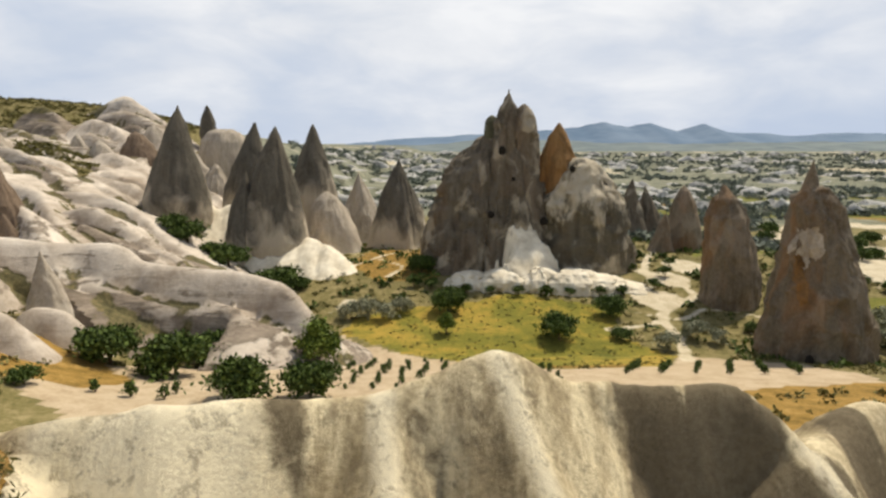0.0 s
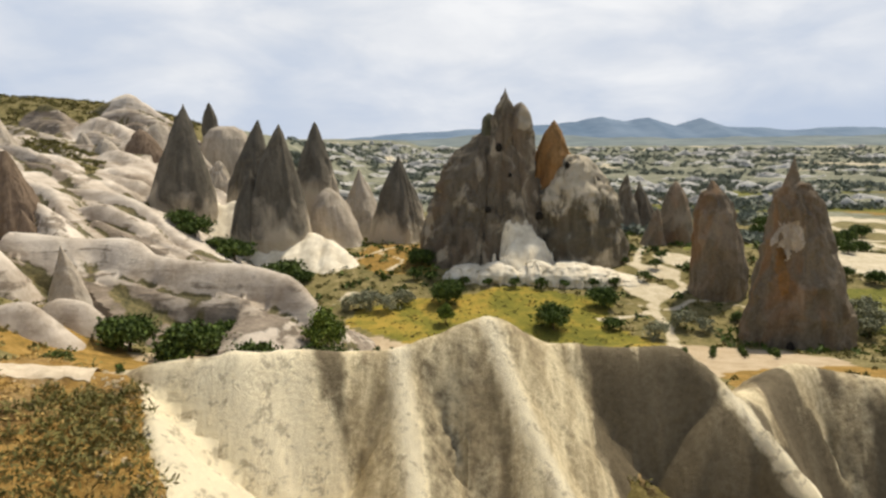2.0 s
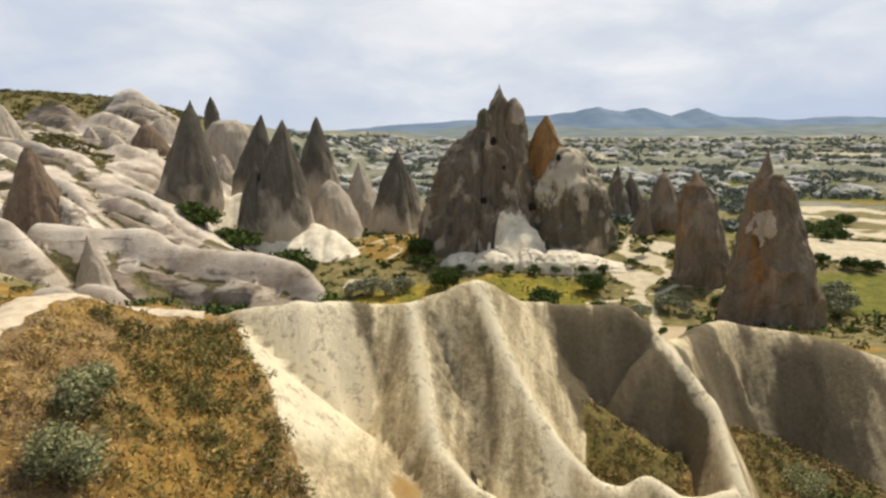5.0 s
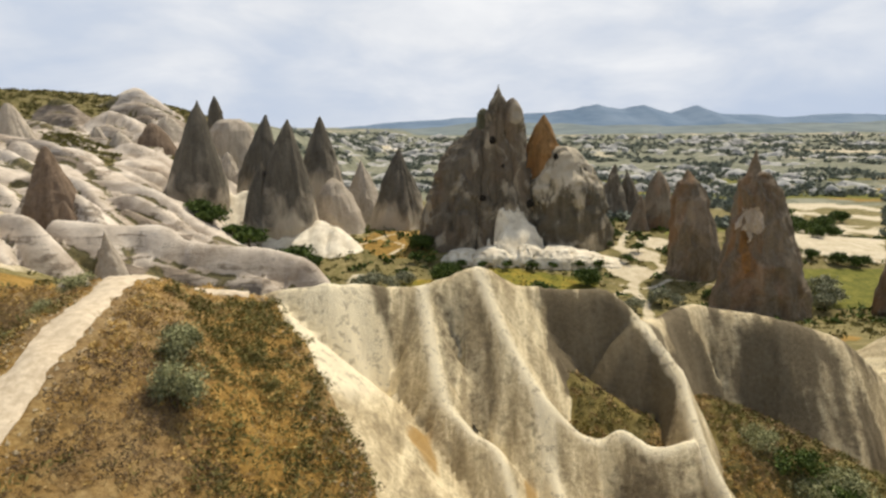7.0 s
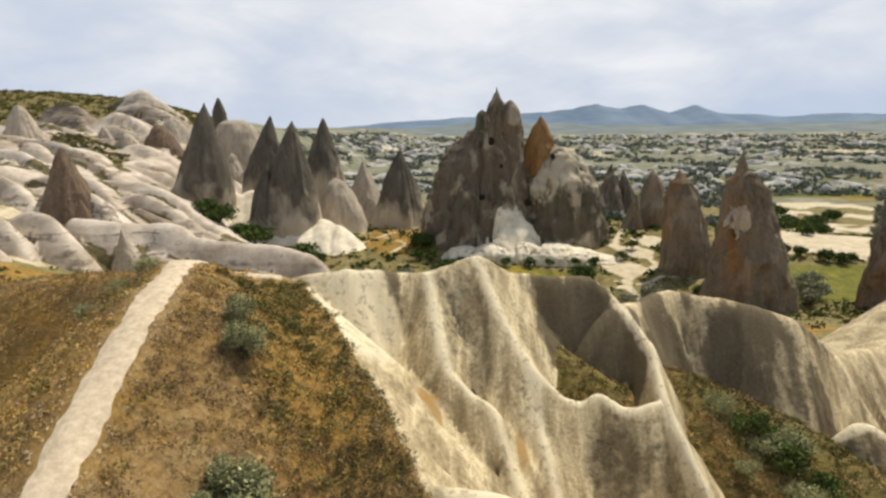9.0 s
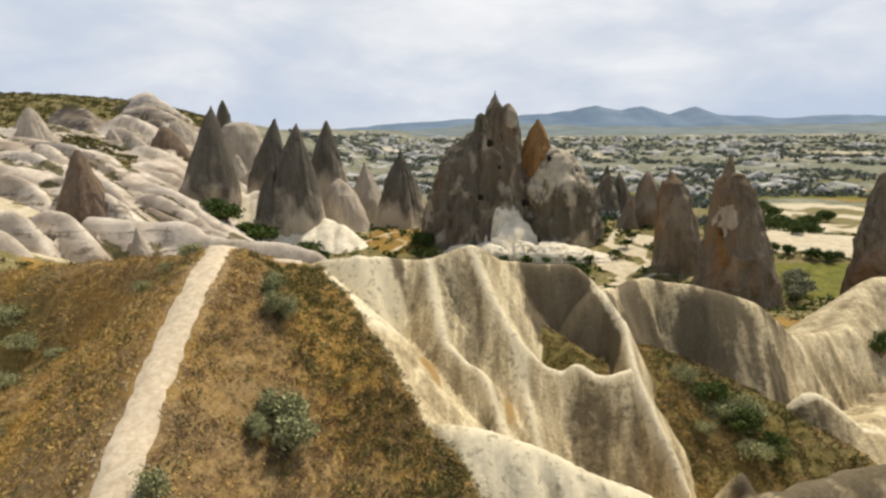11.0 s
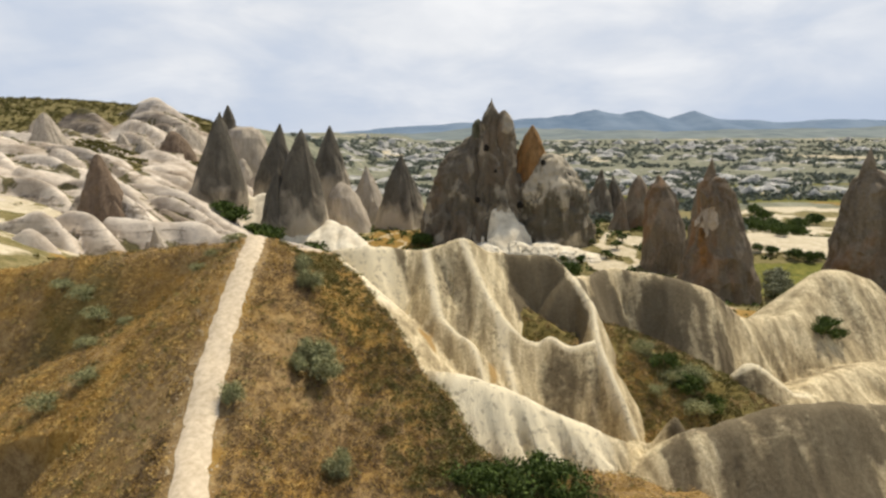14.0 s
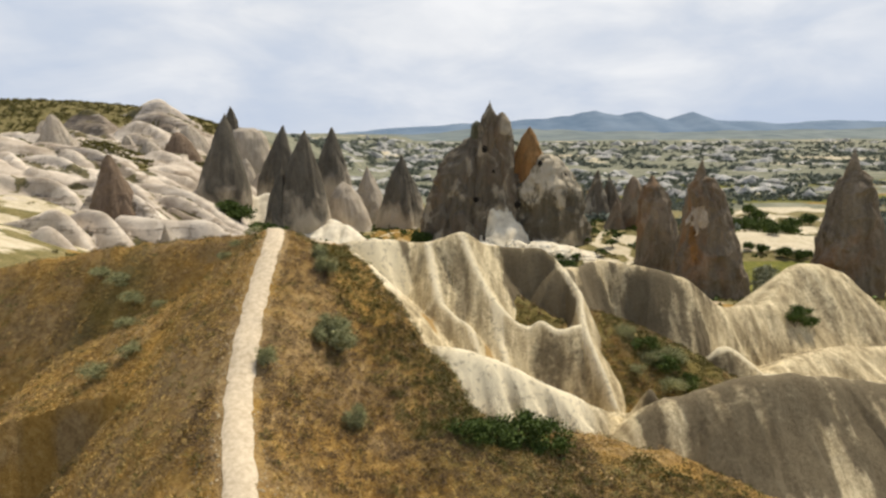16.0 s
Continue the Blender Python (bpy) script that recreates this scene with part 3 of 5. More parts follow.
SCARP_FORMS = (
    ("crest", [(CREST, 1.35, 1.3, 0.15, 1.0, 1.7, 41)]),
    ("dark_panel", [(PANEL, 2.6, 1.3, 0.3, 0.5, 2.2, 141)]),
    ("wave_ridge", [(WAVE, 1.55, 1.2, 0.8, 0.7, 2.6, 42)]),
    ("dome", [(DOME, 1.1, 1.2, 1.5, 0.7, 3.2, 43)]),
    ("spur", [([(1.1, 12, 23.0), (1.9, 10.4, 21.3), (2.6, 9.0, 19.9), (3.6, 8.0, 18.7), (4.6, 7.6, 17.7)], 1.2, 1.5, 0.15, 0.3, 1.0, 44)]),
    ("spur", [([(4.4, 7.6, 17.8), (5.4, 7.6, 17.45), (6.2, 7.5, 17.85), (7.2, 7.0, 17.4), (8.4, 6.9, 17.9)], 1.25, 1.2, 0.15, 0.3, 1.1, 54)]),
    ("spur", [([(-1.2, 11, 22.3), (-0.9, 9.0, 20.9), (-0.4, 7.2, 19.4), (0.5, 6.2, 18.6), (1.4, 5.9, 18.0), (2.0, 4.4, 16.4), (2.6, 3.0, 15.2)], 1.2, 1.2, 0.15, 0.45, 0.9, 45)]),
    ("knife_ridge", [([(8.5, 13, 20.2), (9.2, 10.6, 19.3), (9.0, 8.6, 18.6), (8.8, 6.8, 17.9), (9.1, 4.6, 16.4), (9.6, 2.2, 14.6)], 2.5, 2.0, 0.10, 0.3, 0.9, 46)]),
    ("spur", [([(3.2, 8.4, 18.6), (3.4, 6.4, 17.0), (3.7, 4.6, 15.6), (3.9, 3.2, 14.4)], 1.3, 1.3, 0.12, 0.3, 0.8, 47)]),
    ("brow", [([(-7.2, 8.9, 22.8), (-5.9, 7.4, 22.5), (-4.7, 5.4, 22.1), (-3.8, 3.4, 21.5), (-2.85, 1.6, 20.8), (-1.8, -0.6, 20.1), (-1.1, -1.8, 19.7), (-0.2, -2.3, 19.3)], 1.5, 1.05, 0.2, 0.35, 0.9, 48)]),
    ("white_fan", [([(-0.8, -2.0, 19.7), (1.4, -2.0, 19.3), (4.0, -2.0, 18.1), (6.2, -1.4, 16.8), (8.4, 0.0, 15.2), (10, 1.6, 14.2)], 0.95, 1.4, 0.4, 0.8, 0.8, 49)]),
    ("fin", [([(9.2, 1.6, 14.5), (10.0, 0.9, 14.8), (10.6, 0.5, 15.4), (10.9, 0.4, 16.4), (11.3, 0.3, 15.0)], 1.8, 1.8, 0.1, 0.1, 0.8, 55)]),
    ("knob", [([(17.9, 10.2, 12.8), (18.7, 9.6, 14.6), (19.5, 9.6, 15.2), (20.4, 9.3, 14.6), (22.5, 8.6, 12.8)], 1.5, 1.5, 0.35, 0.3, 1.5, 56)]),
    ("front_mass", [([(8.9, -1.5, 13.4), (9.8, -1.6, 15.2), (11.0, -1.6, 16.5), (13.4, -1.8, 17.2), (15.4, -2.0, 18.0), (19, -1.5, 17.7), (26, 0, 16)], 0.95, 1.2, 1.2, 0.45, 2.6, 50)]),
    ("bench", [([(22, 8.5, 13.4), (28, 12, 13.9), (36, 14, 13.5)], 0.5, 0.7, 2.0, 0.4, 3, 51)]),
)


def scarp_forms(x, y):
    """The height of each landform of the scarp."""
    rough = 0.10 * fbm(x / 0.9, y / 0.9, 52, 4) + 0.20 * fbm(x / 3.5, y / 3.5, 53)
    return np.stack([ridge(x, y, *args) + rough for _, (args,) in SCARP_FORMS])


def scarp_z(x, y):
    return np.maximum(scarp_forms(x, y).max(0), 11.0)


def scarp_zones(x, y, z):
    n = 1.6 * fbm(x / 1.1, y / 2.8, 61)
    lichen = 0 * x
    for cx, cy, rx, ry, k in ((14, 12.2, 7.5, 5.0, 0.8), (5.9, 12.6, 3.2, 3.0, 1.6), (11.3, 12.8, 2.6, 3.6, 1.4), (16.0, 12.0, 3.6, 2.6, 0.5), (-0.4, 10.0, 0.9, 2.4, 0.55), (1.0, 10.0, 1.0, 2.6, 0.5), (-2.9, 10.2, 1.0, 1.1, 0.75), (8.0, 10.4, 1.3, 3.0, 1.4), (6.4, 5.4, 3.2, 2.8, 0.62),
                              (16, -2.4, 12, 5.0, 0.78), (3.2, 7.0, 0.6, 1.8, 0.5), (36, 20, 5, 4, 0.5), (25, 14, 4, 4, 0.42), (20, 8.4, 2, 1.5, 0.5)):
        lichen = np.maximum(lichen, k * (1 - step(np.hypot((x - cx) / rx, (y - cy) / ry) + 0.6 * n, 0.35, 1.25)))
    rust = 0.75 * (1 - step(np.hypot((x + 0.9) / 0.9, (y - 5.2) / 1.5) + 0.8 * n, 0.3, 1.2))
    rust = np.maximum(rust, 0.7 * (1 - step(np.hypot((x - 2.6) / 0.6, (y - 5.6) / 1.4) + 0.8 * n, 0.3, 1.2)))
    fresh = np.maximum(1 - step(np.hypot((x + 4.5) / 2.0, (y - 6.9) / 4.0) + 0.3 * n, 0.7, 1.2), 1 - step(np.hypot((x - 4) / 5.0, (y + 2.4) / 2.6) + 0.3 * n, 0.7, 1.1))
    # thin bright lines painted along the crests for their rim light
    for k in (4, 5, 6, 7, 8, 12):
        fresh = np.maximum(fresh, 1 - step(line_distance(x, y, SCARP_FORMS[k][1][0][0]) + 0.12 * n, 0.12, 0.42))
    lichen = lichen * (1 - 0.9 * fresh)
    return lichen, rust, fresh


def spur_zones(x, y, z):
    n = fbm(x / 3, y / 3, 62)
    green = np.maximum(1 - step(np.hypot((x - 15) / 6.5, (y - 7.5) / 6) + 0.3 * n, 0.7, 1.2), 0.8 * (1 - step(np.hypot((x - 5) / 7, (y + 9) / 4) + 0.4 * n, 0.6, 1.2)))
    green = np.maximum(green, 0.7 * (1 - step(np.hypot((x + 19) / 3.5, (y - 2) / 3.5) + 0.5 * n, 0.5, 1.1)))
    green = np.maximum(green, 1 - step(np.hypot((x - 5.6) / 3.0, (y - 10.6) / 2.6) + 0.3 * n, 0.7, 1.2))
    gold = np.maximum(1 - step(line_distance(x, y, [(-12.5, 1.5, 0), (-14.5, -3, 0), (-15, -9, 0)]) + 0.8 * n, 0.4, 1.4), 0.8 * (1 - step(line_distance(x, y, [(-6.5, 5, 0), (-4.6, 2, 0), (-3.6, -1, 0)]) + 1.2 * n, 0.6, 2.0)))
    return np.clip(0.8 * green, 0, 1), np.clip(gold, 0, 1), 0 * x


SPUR_X, SPUR_Y = np.arange(-44, 22, 0.2), np.arange(-34, 22, 0.2)
spur = sheet("brown_spur", SPUR_X, SPUR_Y, spur_z, STEPPE, lambda x, y, z: (z > np.maximum(scarp_z(x, y) - 0.6, 8)), (("zone", spur_zones),))
tagged(spur, "dry ochre hillside covered with brown steppe scrub", "hillside", kind="structure")


def make_scarp():
    """The bare rock, split into its landforms where each stands highest."""
    root = new("tuff_scarp")
    tagged(root, "cream fluted tuff ridge with grey lichen patches", "rock ridge")
    xs, ys = np.arange(-8, 50, 0.17), np.arange(-8, 36, 0.17)
    gx, gy = np.meshgrid(xs, ys)
    forms = scarp_forms(gx, gy)
    gz = forms.max(0)

    def middle(a):
        return (a[:-1, :-1] + a[1:, 1:]).ravel() / 2
    mx, my, mz = middle(gx), middle(gy), middle(gz)
    shown = (mz > np.where((mx < 22) & (my < 22), spur_z(mx, my), -9) - 0.5) & (mz > ground_z(mx, my) - 1.5) & (mz > 6)
    best = forms.argmax(0)[:-1, :-1].ravel()
    for k, mask in patches(best, shown, (len(ys) - 1, len(xs) - 1)):
        sheet(SCARP_FORMS[k][0], xs, ys, lambda a, c: gz, CREAM_TUFF, lambda a, c, d: mask, (("zone", scarp_zones),), root)


make_scarp()


def make_path():
    c = spline(PATH_ALL, 14)
    verts, faces = [], []
    across = np.linspace(-1, 1, 9)
    for k, p in enumerate(c):
        d = c[min(k + 1, len(c) - 1)] - c[max(k - 1, 0)]
        side = np.array([d[1], -d[0]]) / np.hypot(d[0], d[1])
        wide = 0.46 * (1 + 0.07 * value_noise(k * 0.22 + 0 * across, across * 0.6, 71) + 0.13 * value_noise(k * 1.7 + 0 * across, across * 3.0, 72))
        q = p[:2] + side * (across * wide)[:, None]
        z = spur_z(q[:, 0], q[:, 1]) + 0.07 - 0.05 * np.abs(across) ** 3
        verts += np.column_stack([q, z]).tolist()
    m2 = len(across)
    for k in range(len(c) - 1):
        for j in range(m2 - 1):
            a = k * m2 + j
            faces.append((a, a + 1, a + 1 + m2, a + m2))
    return tagged(link("footpath", verts, faces, PATH_DUST), "narrow pale trodden footpath along the spur", "path", kind="structure")


make_path()

# ---- left hillside of folded white tuff ----


SLOPE_FORMS = (
    ("nose_ridge", ([(-52.0, 68.0, 16.8), (-46.9, 68.0, 16.4), (-43.0, 70.0, 15.6), (-38.7, 70.0, 15.4), (-35.5, 70.0, 13.4), (-30.0, 70.0, 12.8), (-24.5, 70.0, 12.3), (-21.0, 70.0, 11.3), (-18.3, 69.0, 10.3), (-16.5, 68.0, 8.7)], 2.4, 1.7, 2.0, 0.6, 6.0, 84), 0.36, 0.0),
    ("fold", ([(-58.2, 85.0, 16.9), (-54.8, 86.0, 17.5), (-50.6, 86.0, 18.2), (-47.1, 86.0, 16.5), (-43.2, 85.0, 13.6), (-38.9, 84.0, 11.8)], 2.4, 0.9, 0.9, 0.5, 6.0, 85), 0.4, 0.0),
    ("fold", ([(-72.9, 92.0, 20.4), (-67.6, 92.0, 21.1), (-61.1, 90.0, 20.5), (-57.1, 86.0, 18.6), (-51.2, 80.0, 16.2)], 2.4, 0.9, 0.9, 0.5, 6.0, 89), 0.35, 0.0),
    ("fold", ([(-98.9, 122.0, 27.0), (-87.3, 120.0, 26.7), (-78.8, 117.0, 24.6), (-72.7, 113.0, 22.2), (-69.3, 110.0, 19.9)], 2.6, 0.6, 0.8, 0.6, 6.0, 90), 0.45, 0.0),
    ("fold", ([(-70.8, 104.0, 18.0), (-67.4, 105.0, 19.1), (-57.1, 104.0, 18.0), (-49.6, 100.0, 14.6), (-44.3, 96.0, 11.9), (-39.5, 92.0, 10.3)], 1.7, 0.7, 1.3, 0.6, 6.0, 91), 0.2, 0.0),
    ("fold", ([(-63.7, 80.0, 19.0), (-57.6, 78.0, 19.7), (-53.3, 76.0, 19.2), (-49.3, 72.0, 17.4), (-46.6, 69.0, 16.2)], 2.6, 1.0, 0.8, 0.5, 5.0, 92), 0.5, 0.0),
    ("summit_ridge", ([(-126.5, 204.0, 35.0), (-118.8, 204.0, 36.6), (-112.0, 204.0, 39.7), (-105.1, 204.0, 42.6), (-99.3, 203.0, 39.8), (-94.5, 202.0, 36.5), (-88.3, 200.0, 33.0)], 1.25, 1.2, 0.3, 2.4, 5.0, 93), 0.25, 0.2),
    ("ledge", ([(-128.5, 188.0, 35.6), (-122.7, 188.0, 38.4), (-115.6, 184.0, 35.7), (-109.0, 176.0, 32.3)], 1.4, 0.8, 0.5, 0.8, 4.0, 94), 0.8, 0.1),
    ("ledge", ([(-107.9, 172.0, 29.4), (-103.7, 172.0, 31.6), (-99.1, 174.0, 33.8), (-91.8, 172.0, 31.6), (-85.3, 166.0, 26.0)], 1.2, 0.6, 0.8, 0.8, 4.0, 96), 0.1, 0.1),
    ("ledge", ([(-114.6, 150.0, 27.1), (-106.2, 152.0, 27.7), (-99.3, 152.0, 26.8), (-89.5, 152.0, 26.3)], 1.8, 0.2, 0.4, 0.8, 4.0, 97), 0.6, 0.4),
    ("ledge", ([(-118.8, 178.0, 31.9), (-112.4, 176.0, 33.4), (-106.8, 170.0, 29.7), (-102.2, 164.0, 26.0)], 1.8, 0.6, 0.4, 0.8, 4.0, 98), 0.7, 0.3),
    ("ledge", ([(-129.3, 166.0, 30.5), (-119.9, 168.0, 31.5), (-111.0, 166.0, 29.6), (-101.3, 160.0, 27.5)], 1.6, 0.3, 0.5, 0.8, 4.0, 99), 0.3, 0.5),
    ("fold", ([(-100.2, 110.0, 23.6), (-91.3, 108.0, 25.1), (-84.0, 106.0, 24.9), (-77.2, 102.0, 22.2), (-69.7, 96.0, 18.1)], 2.3, 0.7, 0.9, 0.6, 6.0, 191), 0.3, 0.0),
    ("fold", ([(-86.4, 88.0, 20.7), (-80.1, 88.0, 21.6), (-73.8, 86.0, 21.3), (-67.2, 82.0, 18.2), (-63.6, 78.0, 15.3)], 2.3, 0.9, 0.9, 0.6, 6.0, 192), 0.3, 0.0),
    ("boulder_dome", ([(-57.5, 62.0, 16.8), (-54.5, 62.0, 18.6), (-50.8, 61.0, 17.9), (-48.8, 60.0, 15.4)], 2.2, 1.6, 0.7, 0.9, 2.6, 86), 0.42, 0.0),
    ("boulder_dome", ([(-63.9, 58.0, 17.0), (-59.2, 58.0, 18.2), (-56.1, 58.0, 19.1), (-53.1, 57.0, 17.1), (-51.3, 56.0, 15.0)], 2.2, 1.6, 0.7, 0.9, 2.6, 186), 0.42, 0.0),
    ("boulder", ([(-56.9, 52.0, 15.9), (-53.5, 51.5, 17.5), (-51.5, 51.0, 16.4)], 1.6, 1.6, 0.7, 0.3, 2.0, 187), 0.1, 0.0),
    ("boulder", ([(-40.9, 57.0, 11.2), (-39.9, 57.5, 11.5), (-37.6, 57.0, 11.3), (-36.7, 56.5, 10.7)], 1.6, 1.4, 0.8, 0.3, 2.0, 95), 0.0, 0.0),
    ("boulder", ([(-40.6, 50.0, 12.8), (-38.6, 50.0, 13.0), (-37.1, 49.5, 12.4), (-35.9, 49.0, 11.5)], 1.6, 1.4, 0.8, 0.3, 2.0, 195), 0.0, 0.0),
    ("saddle", ([(-55.5, 121.0, 11.7), (-52.3, 122.0, 14.3), (-50.0, 123.0, 16.1), (-46.3, 123.0, 14.0), (-43.7, 124.0, 14.8), (-39.0, 122.0, 13.9)], 1.1, 0.8, 1.2, 0.4, 4.0, 88), 0.0, 0.0),
    ("pale_foot", ([(-34.2, 111.0, 7.2), (-32.0, 113.0, 8.6), (-30.1, 114.0, 9.4), (-26.8, 114.0, 9.6), (-23.4, 113.0, 8.8), (-19.7, 111.0, 6.6)], 0.7, 0.9, 1.6, 1.0, 2.4, 188), 0.0, 0.0),
)


def lower_folds():
    """A second and third wave in front of each fold, lower and shorter; more stain paints their undersides' shade."""
    more = []
    for nm, (pts, *args), stain, scrub in SLOPE_FORMS:
        if nm in ("fold", "nose_ridge", "summit_ridge", "ledge"):
            far = 1.7 if pts[0][1] > 140 else 1.0
            for k in ((1, 2) if nm != "nose_ridge" else (1,)):
                line = [(x + (1.6 * k * far if nm != "nose_ridge" else -5.0) + 1.5 * math.sin(i * 2.1 + k + pts[0][0]), y - 3.2 * k * far, z - 2.7 * k * far + 0.8 * math.sin(i * 1.7 + 2 * k + pts[0][1])) for i, (x, y, z) in enumerate(pts[:-1])]
                more.append((nm, (line, 2.2, 0.5, 0.6, 0.5, 5.0, args[-1] + 200 + 20 * k), min(0.85, stain + 0.22 * k), scrub))
    return tuple(more)


SLOPE_FORMS += lower_folds()


def fold_lines(x, y):
    """Across and along the folds of the slope, in their own units, coarse and fine."""
    a, c = (x * 0.32 + y * 0.95), (x * 0.95 - y * 0.32)
    warp = 12 * fbm(x / 24, y / 24, 81)
    return (a + warp) / 10.5, (c + 0.5 * warp) / 17, (a - warp) / 4.6, c / 12


def slope_forms(x, y):
    g = ground_z(x, y)
    a1, c1, a2, c2 = fold_lines(x, y)
    fold = np.abs(value_noise(a1, c1, 82)) * 2.0
    fold2 = np.abs(value_noise(a2, c2, 83)) * 2.0
    up = step(-x - np.interp(y, [50, 120, 200], [30, 38, 52]), -2, 14) * step(y, 74, 90) * (1 - step(y, 168, 186))
    up = up * (1 - step(y, 148, 162) * step(-x, 86, 98))
    waves = g - 1.2 + up * (2.6 * np.minimum(fold, 0.9) + 1.4 * fold2)
    rough = 0.3 * fbm(x / 5, y / 5, 87) + 0.08 * fbm(x / 1.2, y / 1.2, 79, 3)
    return np.stack([waves + rough, *[ridge(x, y, *args, reach=15.0) + rough for _, args, _, _ in SLOPE_FORMS]])


def slope_zones(x, y, z):
    """Grey lichen and brown crust by landform; scrub on the ledges, on the plateau and in the creases, where its dark
    colour also paints in shade.
    """
    f = slope_forms(x, y)
    order = np.sort(f, 0)
    gap = order[-1] - np.maximum(order[-2], ground_z(x, y) - 1.2)
    best = f.argmax(0)
    stain = np.array([0.25, *[v[2] for v in SLOPE_FORMS]])[best]
    scrub = np.array([0.2, *[v[3] for v in SLOPE_FORMS]])[best]
    n = fbm(x / 6, y / 6, 78)
    scrub = np.maximum(scrub * step(y, 90, 140), 0.9 * (1 - step(gap + 0.9 * n, 0.3, 1.5)) * step(n, -0.35, 0.05))
    scrub = np.maximum(scrub, step(z + 2 * n, 36.0, 38.0) * step(-x, 106, 116))
    return np.clip(stain, 0, 1), np.clip(scrub, 0, 1), 0 * x


def make_slope():
    root = new("tuff_slope")
    tagged(root, "pale folded tuff slope with rounded rock waves", "rock slope")
    xs, ys = np.concatenate([np.arange(-170, -100, 1.0), np.arange(-100, -5, 0.5)]), np.concatenate([np.arange(36, 130, 0.5), np.arange(130, 235, 0.9)])
    gx, gy = np.meshgrid(xs, ys)
    forms = slope_forms(gx, gy)
    gz = forms.max(0)
    low = ground_z(gx, gy)
    best = forms.argmax(0)[:-1, :-1].ravel()
    shown = ((gz - low)[:-1, :-1].ravel() > -0.7) | ((gz - low)[1:, 1:].ravel() > -0.7)
    kinds = ("folded_face", *[v[0] for v in SLOPE_FORMS])
    for k, mask in patches(best, shown, (len(ys) - 1, len(xs) - 1)):
        sheet(kinds[k], xs, ys, lambda a, c: gz, FRESH_TUFF if kinds[k] in ("pale_foot", "saddle") else WHITE_TUFF, lambda a, c, d: mask, (("zone", slope_zones),), root)
    return root


make_slope()

# ---- rock cones ----


def spire(x, y, z0, top, rx, ry, profile, lean=(0, 0), seed=1, rough=0.10, flutes=7, segs=80, rings=60, crag=0.25, ribs=0.5):
    """Verts and faces of one weathered rock spire on an oval base: rough shapes it as a whole, ribs run down it, crag (metres) breaks its faces."""
    u = np.linspace(0, 1, rings + 1)[:, None]
    a = np.linspace(0, 2 * math.pi, segs, endpoint=False)[None, :]
    r = np.interp(u, [p[0] for p in profile], [p[1] for p in profile])
    z = z0 + (top - z0) * u + 0 * a
    ca, sa = np.cos(a) + 0 * u, np.sin(a) + 0 * u
    px, py = ca * rx * r, sa * ry * r
    size = (rx + ry) / 2
    whole = solid_fbm(px * 0.2 + seed * 7.3, py * 0.2, z * 0.10, seed, 4)
    rib = np.abs(solid_noise(ca * flutes * 0.8, sa * flutes * 0.8, z * 0.05 + seed, seed + 9)) - 0.3
    swell = solid_noise(ca * 1.6, sa * 1.6, z * 0.04 + seed, seed + 19)
    broken = np.abs(solid_fbm(px * 0.42, py * 0.42, z * 0.22 + seed * 3.1, seed + 29, 4)) * 2 - 0.35
    fine = solid_fbm(px * 1.5, py * 1.5, z * 0.8, seed + 39, 3)
    room = np.minimum(1.0, r * size / 1.2)
    push = size * rough * (1.5 * whole + ribs * 1.6 * rib + 0.9 * swell) * np.minimum(1, r * 1.5) + (-crag * broken + 0.3 * crag * fine) * room
    s = 1 + push / np.maximum(0.05, r * size)
    s = np.clip(s, 0.35, 1.8)
    dz = (top - z0) * 0.015 * solid_noise(px * 0.5, py * 0.5, z * 0.3, seed + 49) * (u < 1)
    verts = np.stack([x + px * s + lean[0] * u * u, y + py * s + lean[1] * u * u, z + dz], -1).reshape(-1, 3).tolist()
    ids = np.arange((rings + 1) * segs).reshape(rings + 1, segs)
    nxt = np.roll(ids, -1, 1)
    faces = [tuple(q) for q in np.stack([ids[:-1], nxt[:-1], nxt[1:], ids[1:]], -1).reshape(-1, 4).tolist()]
    faces.append(tuple(range(rings * segs, (rings + 1) * segs)))
    return verts, faces


def join(*pieces):
    verts, faces = [], []
    for v, f in pieces:
        n = len(verts)
        verts += v
        faces += [tuple(i + n for i in t) for t in f]
    return verts, faces


POINTED = [(0, 1.05), (0.15, 1.0), (0.4, 0.86), (0.62, 0.60), (0.8, 0.34), (0.92, 0.15), (1, 0.02)]
STEEP = [(0, 1.1), (0.2, 0.95), (0.45, 0.72), (0.7, 0.42), (0.88, 0.17), (1, 0.02)]
BLUNT = [(0, 1.05), (0.2, 1.0), (0.5, 0.86), (0.75, 0.62), (0.9, 0.36), (0.97, 0.18), (1, 0.05)]
BROAD = [(0, 1.2), (0.25, 0.95), (0.5, 0.70), (0.75, 0.42), (0.92, 0.2), (1, 0.04)]


def cone(label, mat, *spires, name="rock_cone"):
    if len(spires) == 1:
        return tagged(link(name, *spires[0], mat), label, "rock cone", "fairy chimneys")
    root = tagged(new(name), label, "rock cone", "fairy chimneys")
    for v, f in spires:
        link("peak", v, f, mat, root)
    return root


